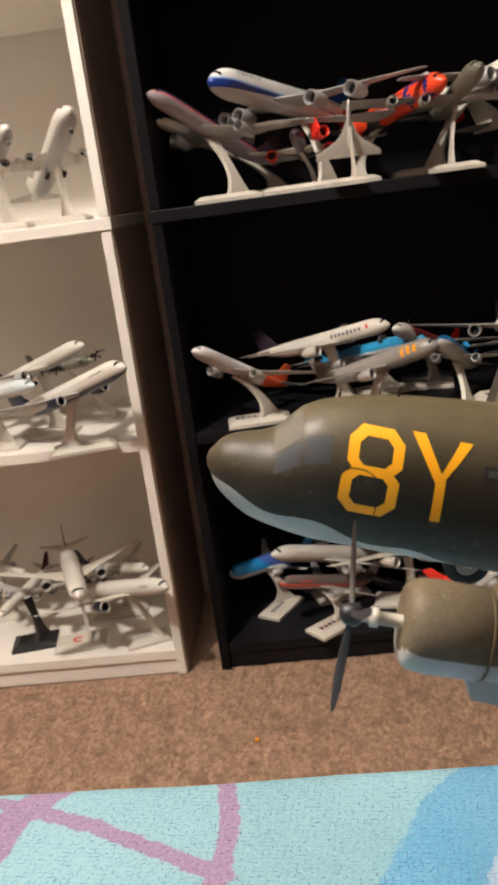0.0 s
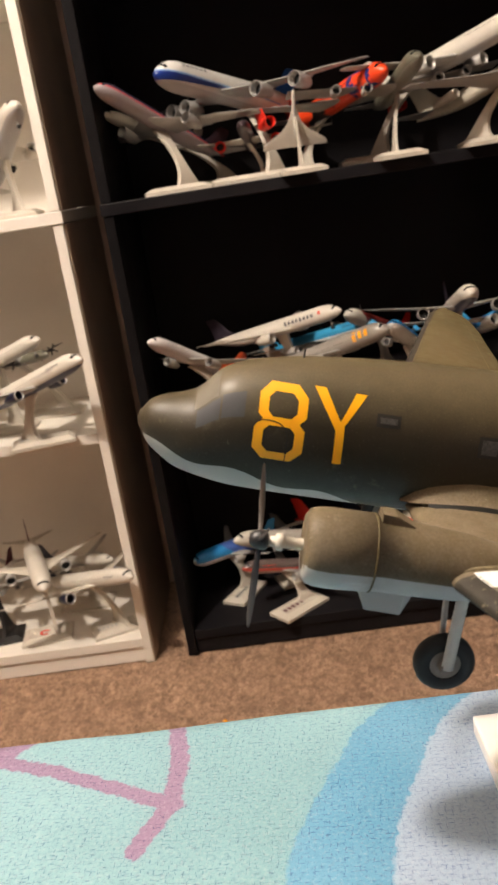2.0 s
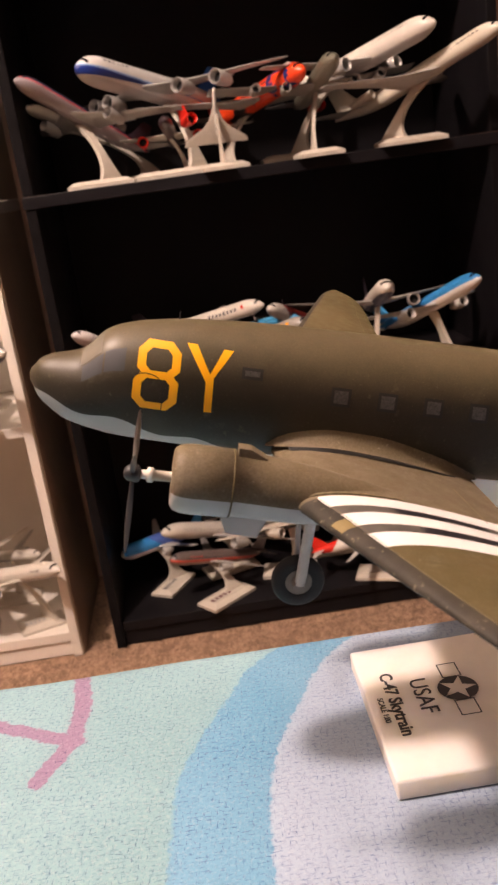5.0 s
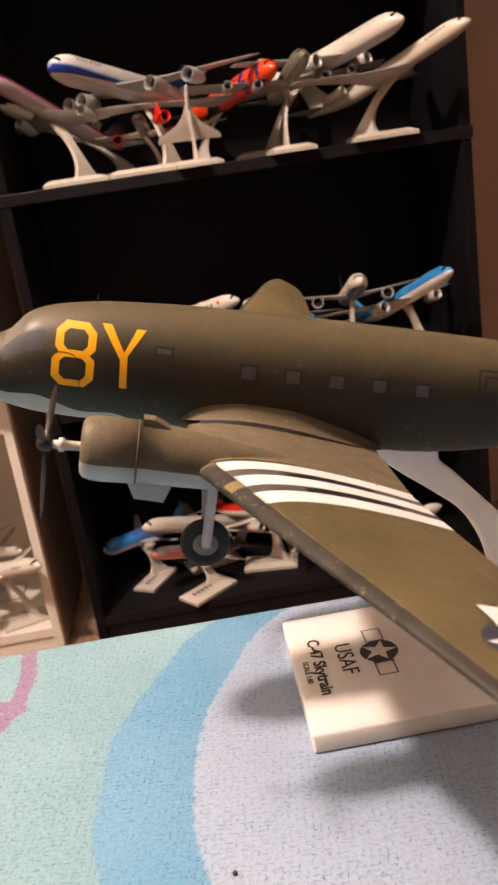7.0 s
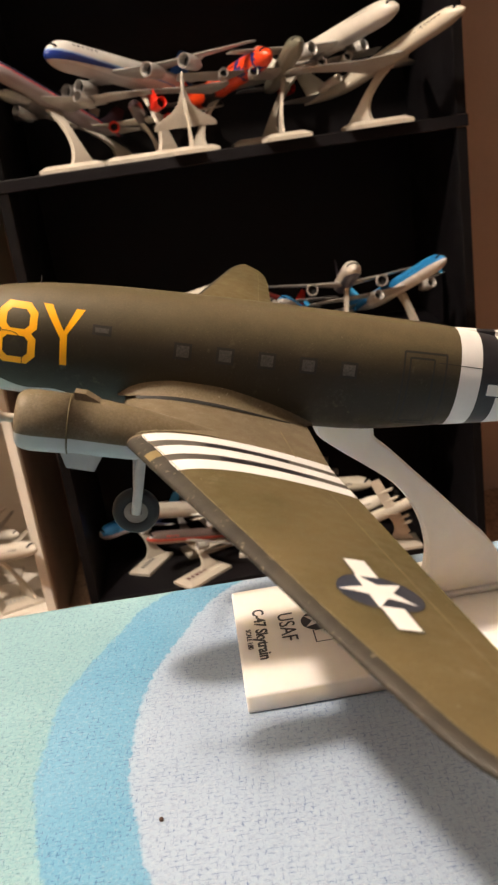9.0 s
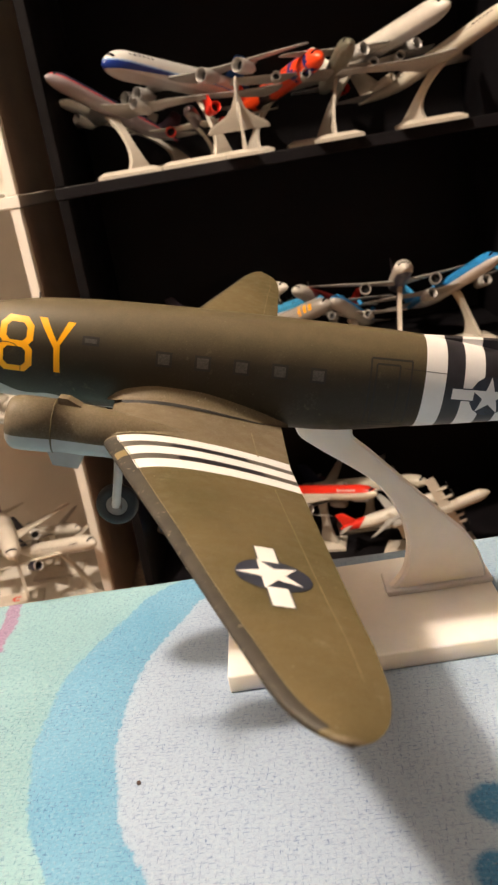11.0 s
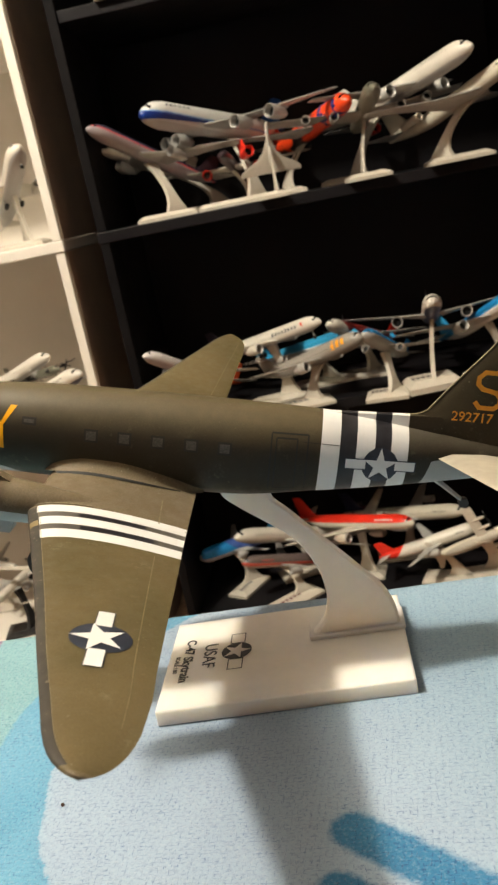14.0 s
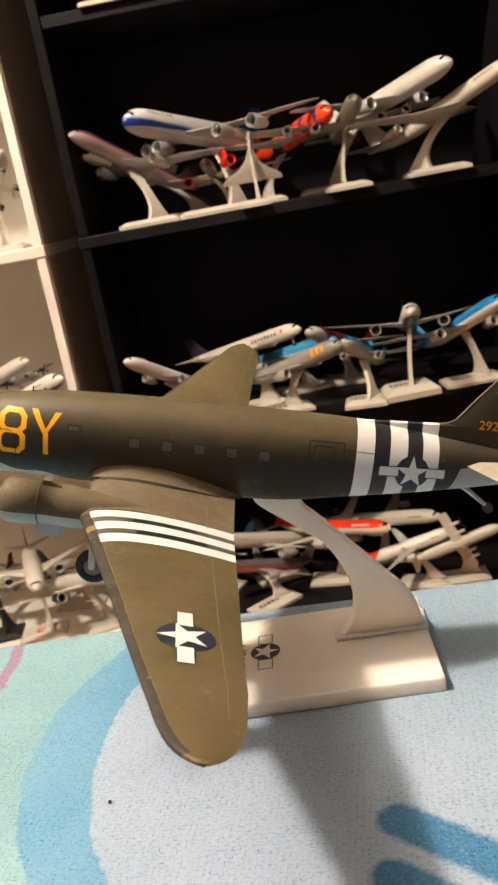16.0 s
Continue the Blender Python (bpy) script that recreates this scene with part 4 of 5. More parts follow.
            rings.append([(u, CL - wide * 1.05, low), (u, CL - wide, low + 0.45 * (top_z - low)), (u, CL - wide * 0.8, top_z - 0.0005), (u, CL, top_z), (u, CL + wide * 0.8, top_z - 0.0005), (u, CL + wide, low + 0.45 * (top_z - low)), (u, CL + wide * 1.05, low)])
        part("dorsal_fin", loft(rings), mat, r, "striped low fin along the spine" if mat is not M_OLIVE_TAIL else "olive low fin along the spine", basis=base)
    edge = [(0.1800, 0.0202), (0.1828, 0.0205), (0.1846, 0.0210), (0.1868, 0.0222), (0.1925, 0.030), (0.2045, 0.045), (0.2120, 0.056)]
    on("fin_edge", loft([[(a - 0.0001 + 0.0004 * math.cos(k), CL + 0.0004 * math.sin(k), z) for k in [2 * math.pi * i / 8 for i in range(8)]] for a, z in edge]), M_EDGE_WEAR, fin, "pale leading edge strip")
    for sgn in (1, -1):
        rings = []
        for v, a, b, th_ in ((0.0, 0.188, 0.232, 0.0022), (0.012, 0.1930, 0.2325, 0.002), (0.035, 0.204, 0.2325, 0.0014), (0.050, 0.2105, 0.231, 0.001), (0.056, 0.2155, 0.228, 0.0006)):
            zz = 0.0074 + 0.02 * v
            rings.append([(a, CL - sgn * v, zz), (a + (b - a) * 0.12, CL - sgn * v, zz + th_ * 0.8), (a + (b - a) * 0.4, CL - sgn * v, zz + th_), (b, CL - sgn * v, zz), (a + (b - a) * 0.4, CL - sgn * v, zz - th_ * 0.7), (a + (b - a) * 0.12, CL - sgn * v, zz - th_ * 0.6)])
        part("tailplane", loft(rings), M_TAILPLANE, r, basis=base, smooth=True)
    tw = part("tail_wheel_strut", loft([[(x + q * math.cos(a), CL + q * math.sin(a), z) for a in [k * math.pi / 4 for k in range(8)]] for x, z, q in ((0.1895, -0.0005, 0.0023), (0.1960, -0.0045, 0.0017), (0.2035, -0.0095, 0.0013))]), M_STRUT, r, "grey strut", basis=base, smooth=True)
    on("tail_wheel", loft([[(0.2038 + q * math.cos(2 * math.pi * k / 16), CL + o, -0.0100 + q * math.sin(2 * math.pi * k / 16)) for k in range(16)] for o, q in ((-0.0014, 0.0010), (-0.0012, 0.0018), (0.0012, 0.0018), (0.0014, 0.0010))]), M_TYRE_GREY, tw, "dark grey tail wheel")
    part("mast", loft([ring(0.0, 0, 0, 0.00025, 0.00025, 6), ring(0.0024, 0, 0, 0.0002, 0.0002, 6)]), M_DARK, fus, basis=Matrix.Translation((0.034, CL, 0.0166)) @ Matrix.Rotation(radians(-90), 4, "Y"))

    # stand: slanted blade on a flat foot
    left = [(0.1140, -0.0115), (0.1165, -0.0165), (0.1235, -0.0205), (0.1335, -0.0250), (0.1435, -0.0300), (0.1515, -0.0375), (0.1570, -0.0460), (0.1596, -0.0540), (0.1600, -0.0600), (0.1580, -0.0665), (0.1545, -0.0715), (0.1530, -0.0770)]
    right = [(0.1335, -0.0100), (0.1345, -0.0150), (0.1410, -0.0195), (0.1490, -0.0250), (0.1570, -0.0305), (0.1650, -0.0360), (0.1720, -0.0410), (0.1780, -0.0450), (0.1830, -0.0500), (0.1862, -0.0550), (0.1880, -0.0590), (0.1900, -0.0670)]
    tab = lambda pts, k: [(i, p[k]) for i, p in enumerate(pts)]
    rings = []
    AC = 0.0143
    for i in [0.25 * k for k in range(45)]:
        a, b = (curve_at(tab(left, 0), i) + 0.0014, curve_at(tab(left, 1), i) - 0.0036), (curve_at(tab(right, 0), i) + 0.0014, curve_at(tab(right, 1), i) - 0.0036)
        th_ = 0.0024 + 0.0006 * i / 11
        rings.append([(a[0], AC - th_ * 0.6, a[1]), (a[0] + 0.001, AC - th_, a[1]), (b[0] - 0.001, AC - th_, b[1]), (b[0], AC - th_ * 0.6, b[1]), (b[0], AC + th_ * 0.6, b[1]), (b[0] - 0.001, AC + th_, b[1]), (a[0] + 0.001, AC + th_, a[1]), (a[0], AC + th_ * 0.6, a[1])])
    part("stand_arm", loft(rings), M_FOOT, r, "ivory plastic blade", basis=base)
    foot = part("stand_base", box((0.2632, -1.1335, BED_Z), (0.3560, -1.0720, BED_Z + 0.0062), 0.0007, 3), M_FOOT, r, "ivory plastic base plate with printed lettering")
    part("stand_socket", box((0.3195, -1.0998, BED_Z + 0.0060), (0.3565, -1.0850, BED_Z + 0.0080), 0.0006), M_FOOT, r)
    top = BED_Z + 0.0063
    turn = Matrix.Rotation(radians(-90), 4, "Z")
    return r, foot, top, turn


model, foot, foot_top, foot_turn = transport_model()


def foot_print():
    for text, size, x, y, bold in (("USAF", 0.0074, 0.2774, -1.0918, 0.0), ("C-47 Skytrain", 0.0054, 0.2694, -1.0868, 0.00013), ("SCALE 1:80", 0.0024, 0.2662, -1.0985, 0.00004)):
        letters(text, size, M_INK, foot, Matrix.Translation((x, y, foot_top)) @ foot_turn, bold=bold)
    cx, cy, z = 0.2905, -1.0995, foot_top + 0.0001
    put = lambda off: (lambda a, b: (a, b, z + off))
    part("roundel_disc", strokes(bmesh.new(), disc_quads(cx, cy, 0.0060, 24), put(0), 2, 2), M_INK, foot, basis=Matrix.Identity(4))
    part("roundel_star", strokes(bmesh.new(), star_quads(cx, cy, 0.0058, 0), put(0.0001), 1, 1), M_FOOT, foot, basis=Matrix.Identity(4))
    fr = bmesh.new()
    for y0, y1 in ((0.0056, 0.0128), (-0.0128, -0.0056)):
        w, e = 0.0030, 0.0002
        for a0, a1, b0, b1 in ((-w, -w + 2 * e, y0, y1), (w - 2 * e, w, y0, y1), (-w, w, y0, y0 + 2 * e), (-w, w, y1 - 2 * e, y1)):
            sheet(fr, ((cx + a0, cy + b0), (cx + a1, cy + b0), (cx + a1, cy + b1), (cx + a0, cy + b1)), put(0), 1, 1)
    part("roundel_bar_outline", fr, M_INK, foot, basis=Matrix.Identity(4))


foot_print()


# ---- the model airliners ----
def livery(name, top, belly=None, belly_z=-0.02, stripe=None, stripe_z=(0.0, 0.012), tail=None, tail_x=0.78, nose=None, nose_x=0.0, slant=0.0, rough=0.32, splash=None, taper=0.0, line=None):
    """Airliner paint along the body: top, belly, one cheat line, a tail colour and a nose colour."""
    g = Graph(name, rough)
    x, y, z = g.xyz()
    fine = g.noise(25, 3)
    shade = lambda c: g.mix(g.ramp(fine, 0.3, 0.7), tuple(v * 0.93 for v in c[:3]) + (1,), c)
    col = shade(top)
    zz = g.math("MULTIPLY_ADD", x, slant, z)
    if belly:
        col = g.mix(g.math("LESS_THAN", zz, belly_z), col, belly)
    if stripe:
        col = g.mix(g.math("MULTIPLY", g.math("GREATER_THAN", zz, g.math("MULTIPLY_ADD", x, taper, stripe_z[0])), g.math("LESS_THAN", zz, stripe_z[1])), col, stripe)
    if line:
        col = g.mix(g.math("MULTIPLY", g.math("GREATER_THAN", zz, stripe_z[1] + 0.0005), g.math("LESS_THAN", zz, stripe_z[1] + 0.0065)), col, line)
    if tail:
        col = g.mix(g.math("GREATER_THAN", g.math("MULTIPLY_ADD", z, 1.2, x), tail_x), col, tail)
    if nose:
        col = g.mix(g.math("LESS_THAN", x, nose_x), col, nose)
    if splash:
        blot = g.noise(13, 4, 0.6)
        zone = g.math("MULTIPLY", g.math("GREATER_THAN", x, 0.07), g.math("LESS_THAN", x, 0.26))
        col = g.mix(g.math("MULTIPLY", zone, g.ramp(blot, 0.50, 0.52)), col, splash)
        col = g.mix(g.math("MULTIPLY", g.math("GREATER_THAN", x, 0.34), g.ramp(g.noise(9, 3), 0.55, 0.57)), col, (0.02, 0.018, 0.02, 1))
    g.colour(col)
    return g.mat


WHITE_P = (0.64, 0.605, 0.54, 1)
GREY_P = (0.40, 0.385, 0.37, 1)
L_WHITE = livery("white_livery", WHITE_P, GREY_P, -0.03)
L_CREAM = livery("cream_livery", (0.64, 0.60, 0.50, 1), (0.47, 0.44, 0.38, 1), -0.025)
L_POLISHED = livery("polished_livery", (0.05, 0.045, 0.075, 1), (0.32, 0.275, 0.29, 1), 0.012, (0.62, 0.10, 0.12, 1), (0.010, 0.019), rough=0.22)
L_BLUEBELLY = livery("white_over_blue_livery", (0.70, 0.69, 0.66, 1), (0.50, 0.49, 0.48, 1), -0.03, rgb(24, 52, 130), (-0.030, 0.004), rgb(30, 90, 170), 0.93, slant=0.03, taper=0.06, line=rgb(120, 165, 215))
L_BLUESILVER = livery("blue_over_silver_livery", rgb(50, 125, 180), (0.36, 0.35, 0.33, 1), 0.018, rough=0.25)
L_DARKRED = livery("grey_red_line_livery", (0.13, 0.10, 0.095, 1), (0.50, 0.40, 0.37, 1), -0.024, rgb(188, 84, 72), (-0.024, 0.002))
L_ORANGE = livery("orange_livery", rgb(235, 72, 30), None, splash=rgb(28, 42, 105))
L_BLUE = livery("sky_blue_livery", rgb(58, 150, 195), (0.62, 0.62, 0.62, 1), -0.006)
L_KBLUE = livery("bright_blue_livery", rgb(38, 128, 188), (0.70, 0.69, 0.66, 1), -0.004)
L_NAVYBLUE = livery("blue_white_livery", rgb(40, 132, 196), (0.55, 0.56, 0.62, 1), -0.016, nose=WHITE_P, nose_x=0.02, tail=rgb(70, 95, 165), tail_x=0.42)
L_PALE = livery("pale_blue_livery", (0.56, 0.62, 0.63, 1), (0.62, 0.61, 0.58, 1), -0.02)
L_SILVER = livery("silver_livery", (0.27, 0.25, 0.225, 1), (0.22, 0.205, 0.19, 1), -0.02, rough=0.28)
L_REDTOP = livery("red_over_cream_livery", rgb(222, 50, 34), (0.70, 0.66, 0.56, 1), 0.012)
L_REDTAIL = livery("white_red_tail_livery", (0.74, 0.71, 0.64, 1), GREY_P, -0.035, tail=rgb(215, 45, 30), tail_x=0.80)
L_DUSK = livery("dark_maroon_livery", (0.050, 0.034, 0.040, 1), (0.075, 0.055, 0.06, 1), -0.02)
L_OLIVE = livery("olive_grey_livery", (0.15, 0.145, 0.11, 1), (0.24, 0.23, 0.19, 1), -0.02)
L_REDPART = livery("white_red_patch_livery", WHITE_P, GREY_P, -0.02, tail=rgb(130, 45, 42), tail_x=0.20)
L_FLAME = livery("white_flame_livery", (0.70, 0.66, 0.66, 1), (0.52, 0.48, 0.5, 1), -0.02, tail=rgb(228, 96, 48), tail_x=0.64)
L_DARKBELLY = livery("white_dark_belly_livery", WHITE_P, (0.06, 0.07, 0.13, 1), -0.026)
M_GREYINK = plain("grey_ink", (0.10, 0.10, 0.11, 1), 0.4, 0, 60, 0.1)
M_MAROON = plain("maroon_paint", rgb(90, 25, 40), 0.4, 0, 30, 0.1)
M_TAILDARK = plain("dark_tail_paint", rgb(48, 40, 50), 0.4, 0, 30, 0.15)

BODY = [(0.0, 0.0, -0.010), (0.002, 0.0055, -0.010), (0.008, 0.0122, -0.0095), (0.018, 0.0195, -0.0075), (0.032, 0.0275, -0.005), (0.052, 0.0358, -0.0025), (0.080, 0.0430, -0.0005), (0.12, 0.0475, 0.0), (0.66, 0.048, 0.0), (0.74, 0.0445, 0.003), (0.82, 0.036, 0.0095), (0.90, 0.0235, 0.019), (0.96, 0.0130, 0.026), (0.995, 0.0055, 0.030)]


def foil(a, b, y, z, th, up=None):
    """A thin wing section from a to b along x; up: for an upright fin, y is its height."""
    pts = [(0, 0), (0.08, 0.7), (0.35, 1), (0.75, 0.5), (1, 0.02), (0.75, -0.3), (0.35, -0.6), (0.08, -0.5)]
    if up:
        return [(a + (b - a) * p, q * th, z) for p, q in pts]
    return [(a + (b - a) * p, y, z + q * th) for p, q in pts]


def airliner(nose, tail, skin, label, engines=2, fin=None, wingpaint=None, podpaint=None, stand=None, fat=1.0, tall=1.0, lean=0.0, titles=None, stand_mat=None, shelf=0.775, span=0.46, glazed=True, foot_h=0.0105, kind="jet", sweep=0.27, gear=False, print_mat=None, size=(0.1, 0.055), pods=None, hold=0.45, foot_x=0.35, mark=None, stout=1.0, winglets=False, pod_size=1.0, pod_drop=0.0):
    """A display airliner, nose and tail placed to fit the camera's view. Unit length inside, scaled by the distance
    between them; stand: the middle of its foot and its turn.
    """
    nose, tail = Vector(nose), Vector(tail)
    axis = tail - nose
    L = axis.length
    ax = axis.normalized()
    out = Vector((0, 0, 1)).cross(ax).normalized()
    up = ax.cross(out)
    m = Matrix((ax, out, up)).transposed().to_4x4()
    m = Matrix.Translation(nose) @ m @ Matrix.Rotation(radians(lean), 4, "X") @ Matrix.Scale(L, 4)
    foot_at = Vector((stand[0], stand[1], shelf)) if stand else Vector(((nose.x + tail.x) / 2, (nose.y + tail.y) / 2, shelf))
    r = root("model_airliner", foot_at, label, "model airplane", "model airliners on shelves")
    base = r.matrix_basis.inverted() @ m
    wingpaint, podpaint, fin, stand_mat = wingpaint or M_GREY, podpaint or M_GREY, fin or skin, stand_mat or M_STAND

    def put(name, bm, mat, parent=r, lab="", smooth=True):
        return part(name, bm, mat, parent, lab, basis=base if parent is r else Matrix.Identity(4), smooth=smooth)

    def skin_at(x, ang, off=0.0):
        q, zc = curve_at([(a, b) for a, b, _ in BODY], x) * fat, curve_at([(a, c) for a, _, c in BODY], x)
        return (x, (q + off) * math.cos(ang), zc + (q * tall + off) * math.sin(ang))

    n = 20
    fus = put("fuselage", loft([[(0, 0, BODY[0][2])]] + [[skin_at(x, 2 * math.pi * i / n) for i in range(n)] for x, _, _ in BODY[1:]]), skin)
    # cockpit windows
    for a0, a1 in ((30, 62), (64, 89), (91, 116), (118, 150)):
        cw = sheet(bmesh.new(), ((0.026, a0), (0.038, a0), (0.038, a1), (0.026, a1)), lambda x, a: skin_at(x + 0.008 * abs(math.cos(radians(a))), radians(a), 0.0012), 2, 3)
        put("cockpit_pane", cw, M_GLASSY, fus)
    win = bmesh.new()
    for ang in (14, 166) if glazed else ():
        for i in range(26):
            x = 0.13 + 0.022 * i
            sheet(win, ((x, ang - 1.8), (x + 0.006, ang - 1.8), (x + 0.006, ang + 1.8), (x, ang + 1.8)), lambda a, b: skin_at(a, radians(b), 0.0010), 1, 1)
    if glazed:
        tagged(put("window_row", win, M_GLASSY, fus), kind="stuff")
    else:
        win.free()
    if titles:
        x0, count, step, hgt, mid = titles[:5]
        for ang in (mid, 180 - mid):
            for i in range(count):
                x = x0 + step * i
                h = hgt * (0.72, 1.0, 0.78, 0.7)[(i * 3 + count) % 4]
                bar = sheet(bmesh.new(), ((x, ang - h), (x + step * 0.58, ang - h), (x + step * 0.58, ang + h), (x, ang + h)), lambda a, b: skin_at(a, radians(b), 0.0014), 1, 2)
                put("title_bar", bar, titles[5] if len(titles) > 5 else M_NAVY, fus, smooth=False)
    if mark:
        x, ang, wx, wa, paint = mark
        for a in (ang, 180 - ang):
            put("emblem", sheet(bmesh.new(), ((x, a - wa), (x + wx, a - wa * 0.6), (x + wx, a + wa), (x + wx * 0.2, a + wa * 0.7)), lambda p, q: skin_at(p, radians(q), 0.0014), 2, 3), paint, fus, "small coloured emblem", smooth=False)
    if kind == "delta":
        for s in (1, -1):
            secs = [foil(0.24, 0.96, 0, -0.012, 0.012), foil(0.36, 0.96, s * span * 0.10, -0.012, 0.010), foil(0.55, 0.96, s * span * 0.22, -0.012, 0.009), foil(0.68, 0.96, s * span * 0.42, -0.012, 0.008), foil(0.78, 0.965, s * span * 0.72, -0.012, 0.007), foil(0.87, 0.97, s * span * 0.95, -0.012, 0.006), foil(0.92, 0.97, s * span, -0.012, 0.004)]
            put("wing", loft(secs), wingpaint)
        put("tail_fin", loft([foil(0.66, 0.96, 0, 0.02, 0.006, 1), foil(0.84, 0.96, 0, 0.10, 0.004, 1), foil(0.90, 0.96, 0, 0.12, 0.002, 1)]), fin)
    else:
        for s in (1, -1):
            secs = []
            for f, a, b, th in ((0.0, 0.315, 0.545, 0.016), (0.10, 0.365, 0.550, 0.013), (0.36, 0.455, 0.560, 0.0085), (0.7, 0.53, 0.605, 0.006), (0.96, 0.592, 0.645, 0.0035), (1.0, 0.607, 0.648, 0.002)):
                k = sweep / 0.27
                a, b = 0.315 + (a - 0.315) * k, 0.545 + (b - 0.545) * k
                if kind == "prop":
                    a, b = 0.43 + (a - 0.43) * 0.5, 0.43 + (b - 0.43) * 0.5
                secs.append(foil(a, b, s * (0.02 + span * f), -0.030 + 0.075 * f, th))
            wing = put("wing", loft(secs), wingpaint)
            if winglets:
                k = sweep / 0.27
                a, b = 0.315 + (0.607 - 0.315) * k, 0.545 + (0.648 - 0.545) * k
                yt = s * (0.02 + span)
                put("winglet", loft([[(x, yt + dy * s, 0.045 + dz) for x, dy in ((a + da, 0), ((a + b) / 2 + da, 0.003), (b + da, 0), ((a + b) / 2 + da, -0.003))] for da, dz in ((0.0, -0.001), (0.012, 0.012), (0.026, 0.032))]), fin, wing)
            places = pods if pods else (0.35,) if engines == 2 else (0.30, 0.58) if engines == 4 else ()
            for f in places:
                k = sweep / 0.27
                y, z = s * (0.02 + span * f), -0.030 + 0.075 * f
                xe = 0.315 + (curve_at([(0, 0.315), (0.1, 0.365), (0.36, 0.455), (0.7, 0.53), (1, 0.607)], f) - 0.315) * k
                q = (0.030 if engines == 2 else 0.024) * (fat ** 0.5) * pod_size
                zc = z - q * 1.05 - pod_drop
                if kind == "prop":
                    xe += 0.055
                    pod = put("engine", loft([ring(xe + dx, y, z, q * g_, q * g_, 12) for dx, g_ in ((-0.08, 0.3), (-0.075, 0.5), (-0.04, 0.60), (0.02, 0.50), (0.06, 0.2))]), podpaint)
                    for k_ in range(4):
                        bm = loft([[(-0.003, -0.006, s_), (0.003, -0.006, s_), (0.003, 0.006, s_), (-0.003, 0.006, s_)] for s_ in (0.008, 0.055)])
                        bm.transform(Matrix.Translation((xe - 0.085, y, z)) @ Matrix.Rotation(radians(90 * k_ + 30), 4, "X"))
                        put("propeller_blade", bm, M_DARK, pod, "dark blade")
                    continue
                pod = put("engine", loft([ring(xe + dx, y, zc, q * g_, q * g_, 16) for dx, g_ in ((-0.018, 0.80), (-0.063, 0.86), (-0.066, 0.94), (-0.062, 1.0), (-0.03, 1.04), (0.005, 0.95), (0.035, 0.74), (0.0352, 0.5), (0.055, 0.35))], caps=False), podpaint)
                put("intake_lip", loft([ring(xe + dx, y, zc, q * g_, q * g_, 16) for dx, g_ in ((-0.060, 0.80), (-0.066, 0.88), (-0.0675, 0.95), (-0.066, 1.01), (-0.058, 1.035))], caps=False), M_RED if podpaint is M_RED else M_SILVER, pod, "red lip" if podpaint is M_RED else "bright metal lip")
                put("intake_fan", loft([[(xe - 0.040, y, zc)], ring(xe - 0.030, y, zc, q * 0.3, q * 0.3, 16), ring(xe - 0.026, y, zc, q * 0.84, q * 0.84, 16)]), M_DARK, pod, "dark intake")
                put("pylon", loft([foil(xe - 0.035, xe + 0.07, 0, zc + q * 0.8, 0.004, 1), foil(xe + 0.0, xe + 0.085, 0, z + 0.004, 0.004, 1)]), podpaint, pod).location = (0, y, 0)
            if gear:
                put("landing_gear", loft([[(0.5 + 0.006 * math.cos(a), s * 0.05 + 0.006 * math.sin(a), z) for a in [k * math.pi / 3 for k in range(6)]] for z in (-0.03, -0.085)]), M_GREY)
                for dx in (-0.014, 0.014):
                    put("wheel", loft([[(0.5 + dx + q * math.cos(2 * math.pi * k / 12), s * 0.05 + o, -0.09 + q * math.sin(2 * math.pi * k / 12)) for k in range(12)] for o, q in ((-0.012, 0.010), (-0.010, 0.013), (0.010, 0.013), (0.012, 0.010))]), M_RUBBER)
            zt = 0.026
            put("tailplane", loft([foil(0.845, 0.965, s * 0.0, zt, 0.006), foil(0.90, 0.975, s * 0.09, zt + 0.008, 0.004), foil(0.955, 0.992, s * 0.175, zt + 0.016, 0.002)]), wingpaint)
        put("tail_fin", loft([foil(0.775, 0.965, 0, 0.030, 0.007, 1), foil(0.835, 0.970, 0, 0.075, 0.006, 1), foil(0.905, 0.990, 0, 0.165, 0.004, 1), foil(0.925, 0.990, 0, 0.175, 0.002, 1)]), fin)
        if engines == 3:
            for s in (1, -1):
                put("engine", loft([ring(0.72 + dx, s * 0.085, 0.02, 0.022 * g_, 0.022 * g_, 14) for dx, g_ in ((-0.03, 0.8), (-0.05, 0.9), (-0.04, 1), (0.06, 0.9), (0.09, 0.5))]), podpaint)
        if gear:
            put("nose_gear", loft([[(0.09 + 0.004 * math.cos(a), 0.004 * math.sin(a), z) for a in [k * math.pi / 3 for k in range(6)]] for z in (-0.04, -0.085)]), M_GREY)
            put("wheel", loft([[(0.09 + q * math.cos(2 * math.pi * k / 12), o, -0.088 + q * math.sin(2 * math.pi * k / 12)) for k in range(12)] for o, q in ((-0.010, 0.008), (-0.008, 0.011), (0.008, 0.011), (0.010, 0.008))]), M_RUBBER)
    # stand
    if stand:
        bx, by, turn = stand[:3]
        spin = Matrix.Translation((bx, by, shelf)) @ Matrix.Rotation(radians(turn), 4, "Z")
        w, d = size[0] / 2, size[1] / 2
        fb = loft([[(x, y, z) for x, y in ((-w + i, -d + i), (w - i, -d + i), (w - i, d - i), (-w + i, d - i))] for z, i in ((0.0, 0.0), (foot_h * 0.5, 0.0), (foot_h, 0.011))])
        fb.transform(spin)
        ft = part("stand_base", fb, stand_mat, r)
        if print_mat:
            for i in range(5):
                x = -w * 0.75 + w * 0.19 * i
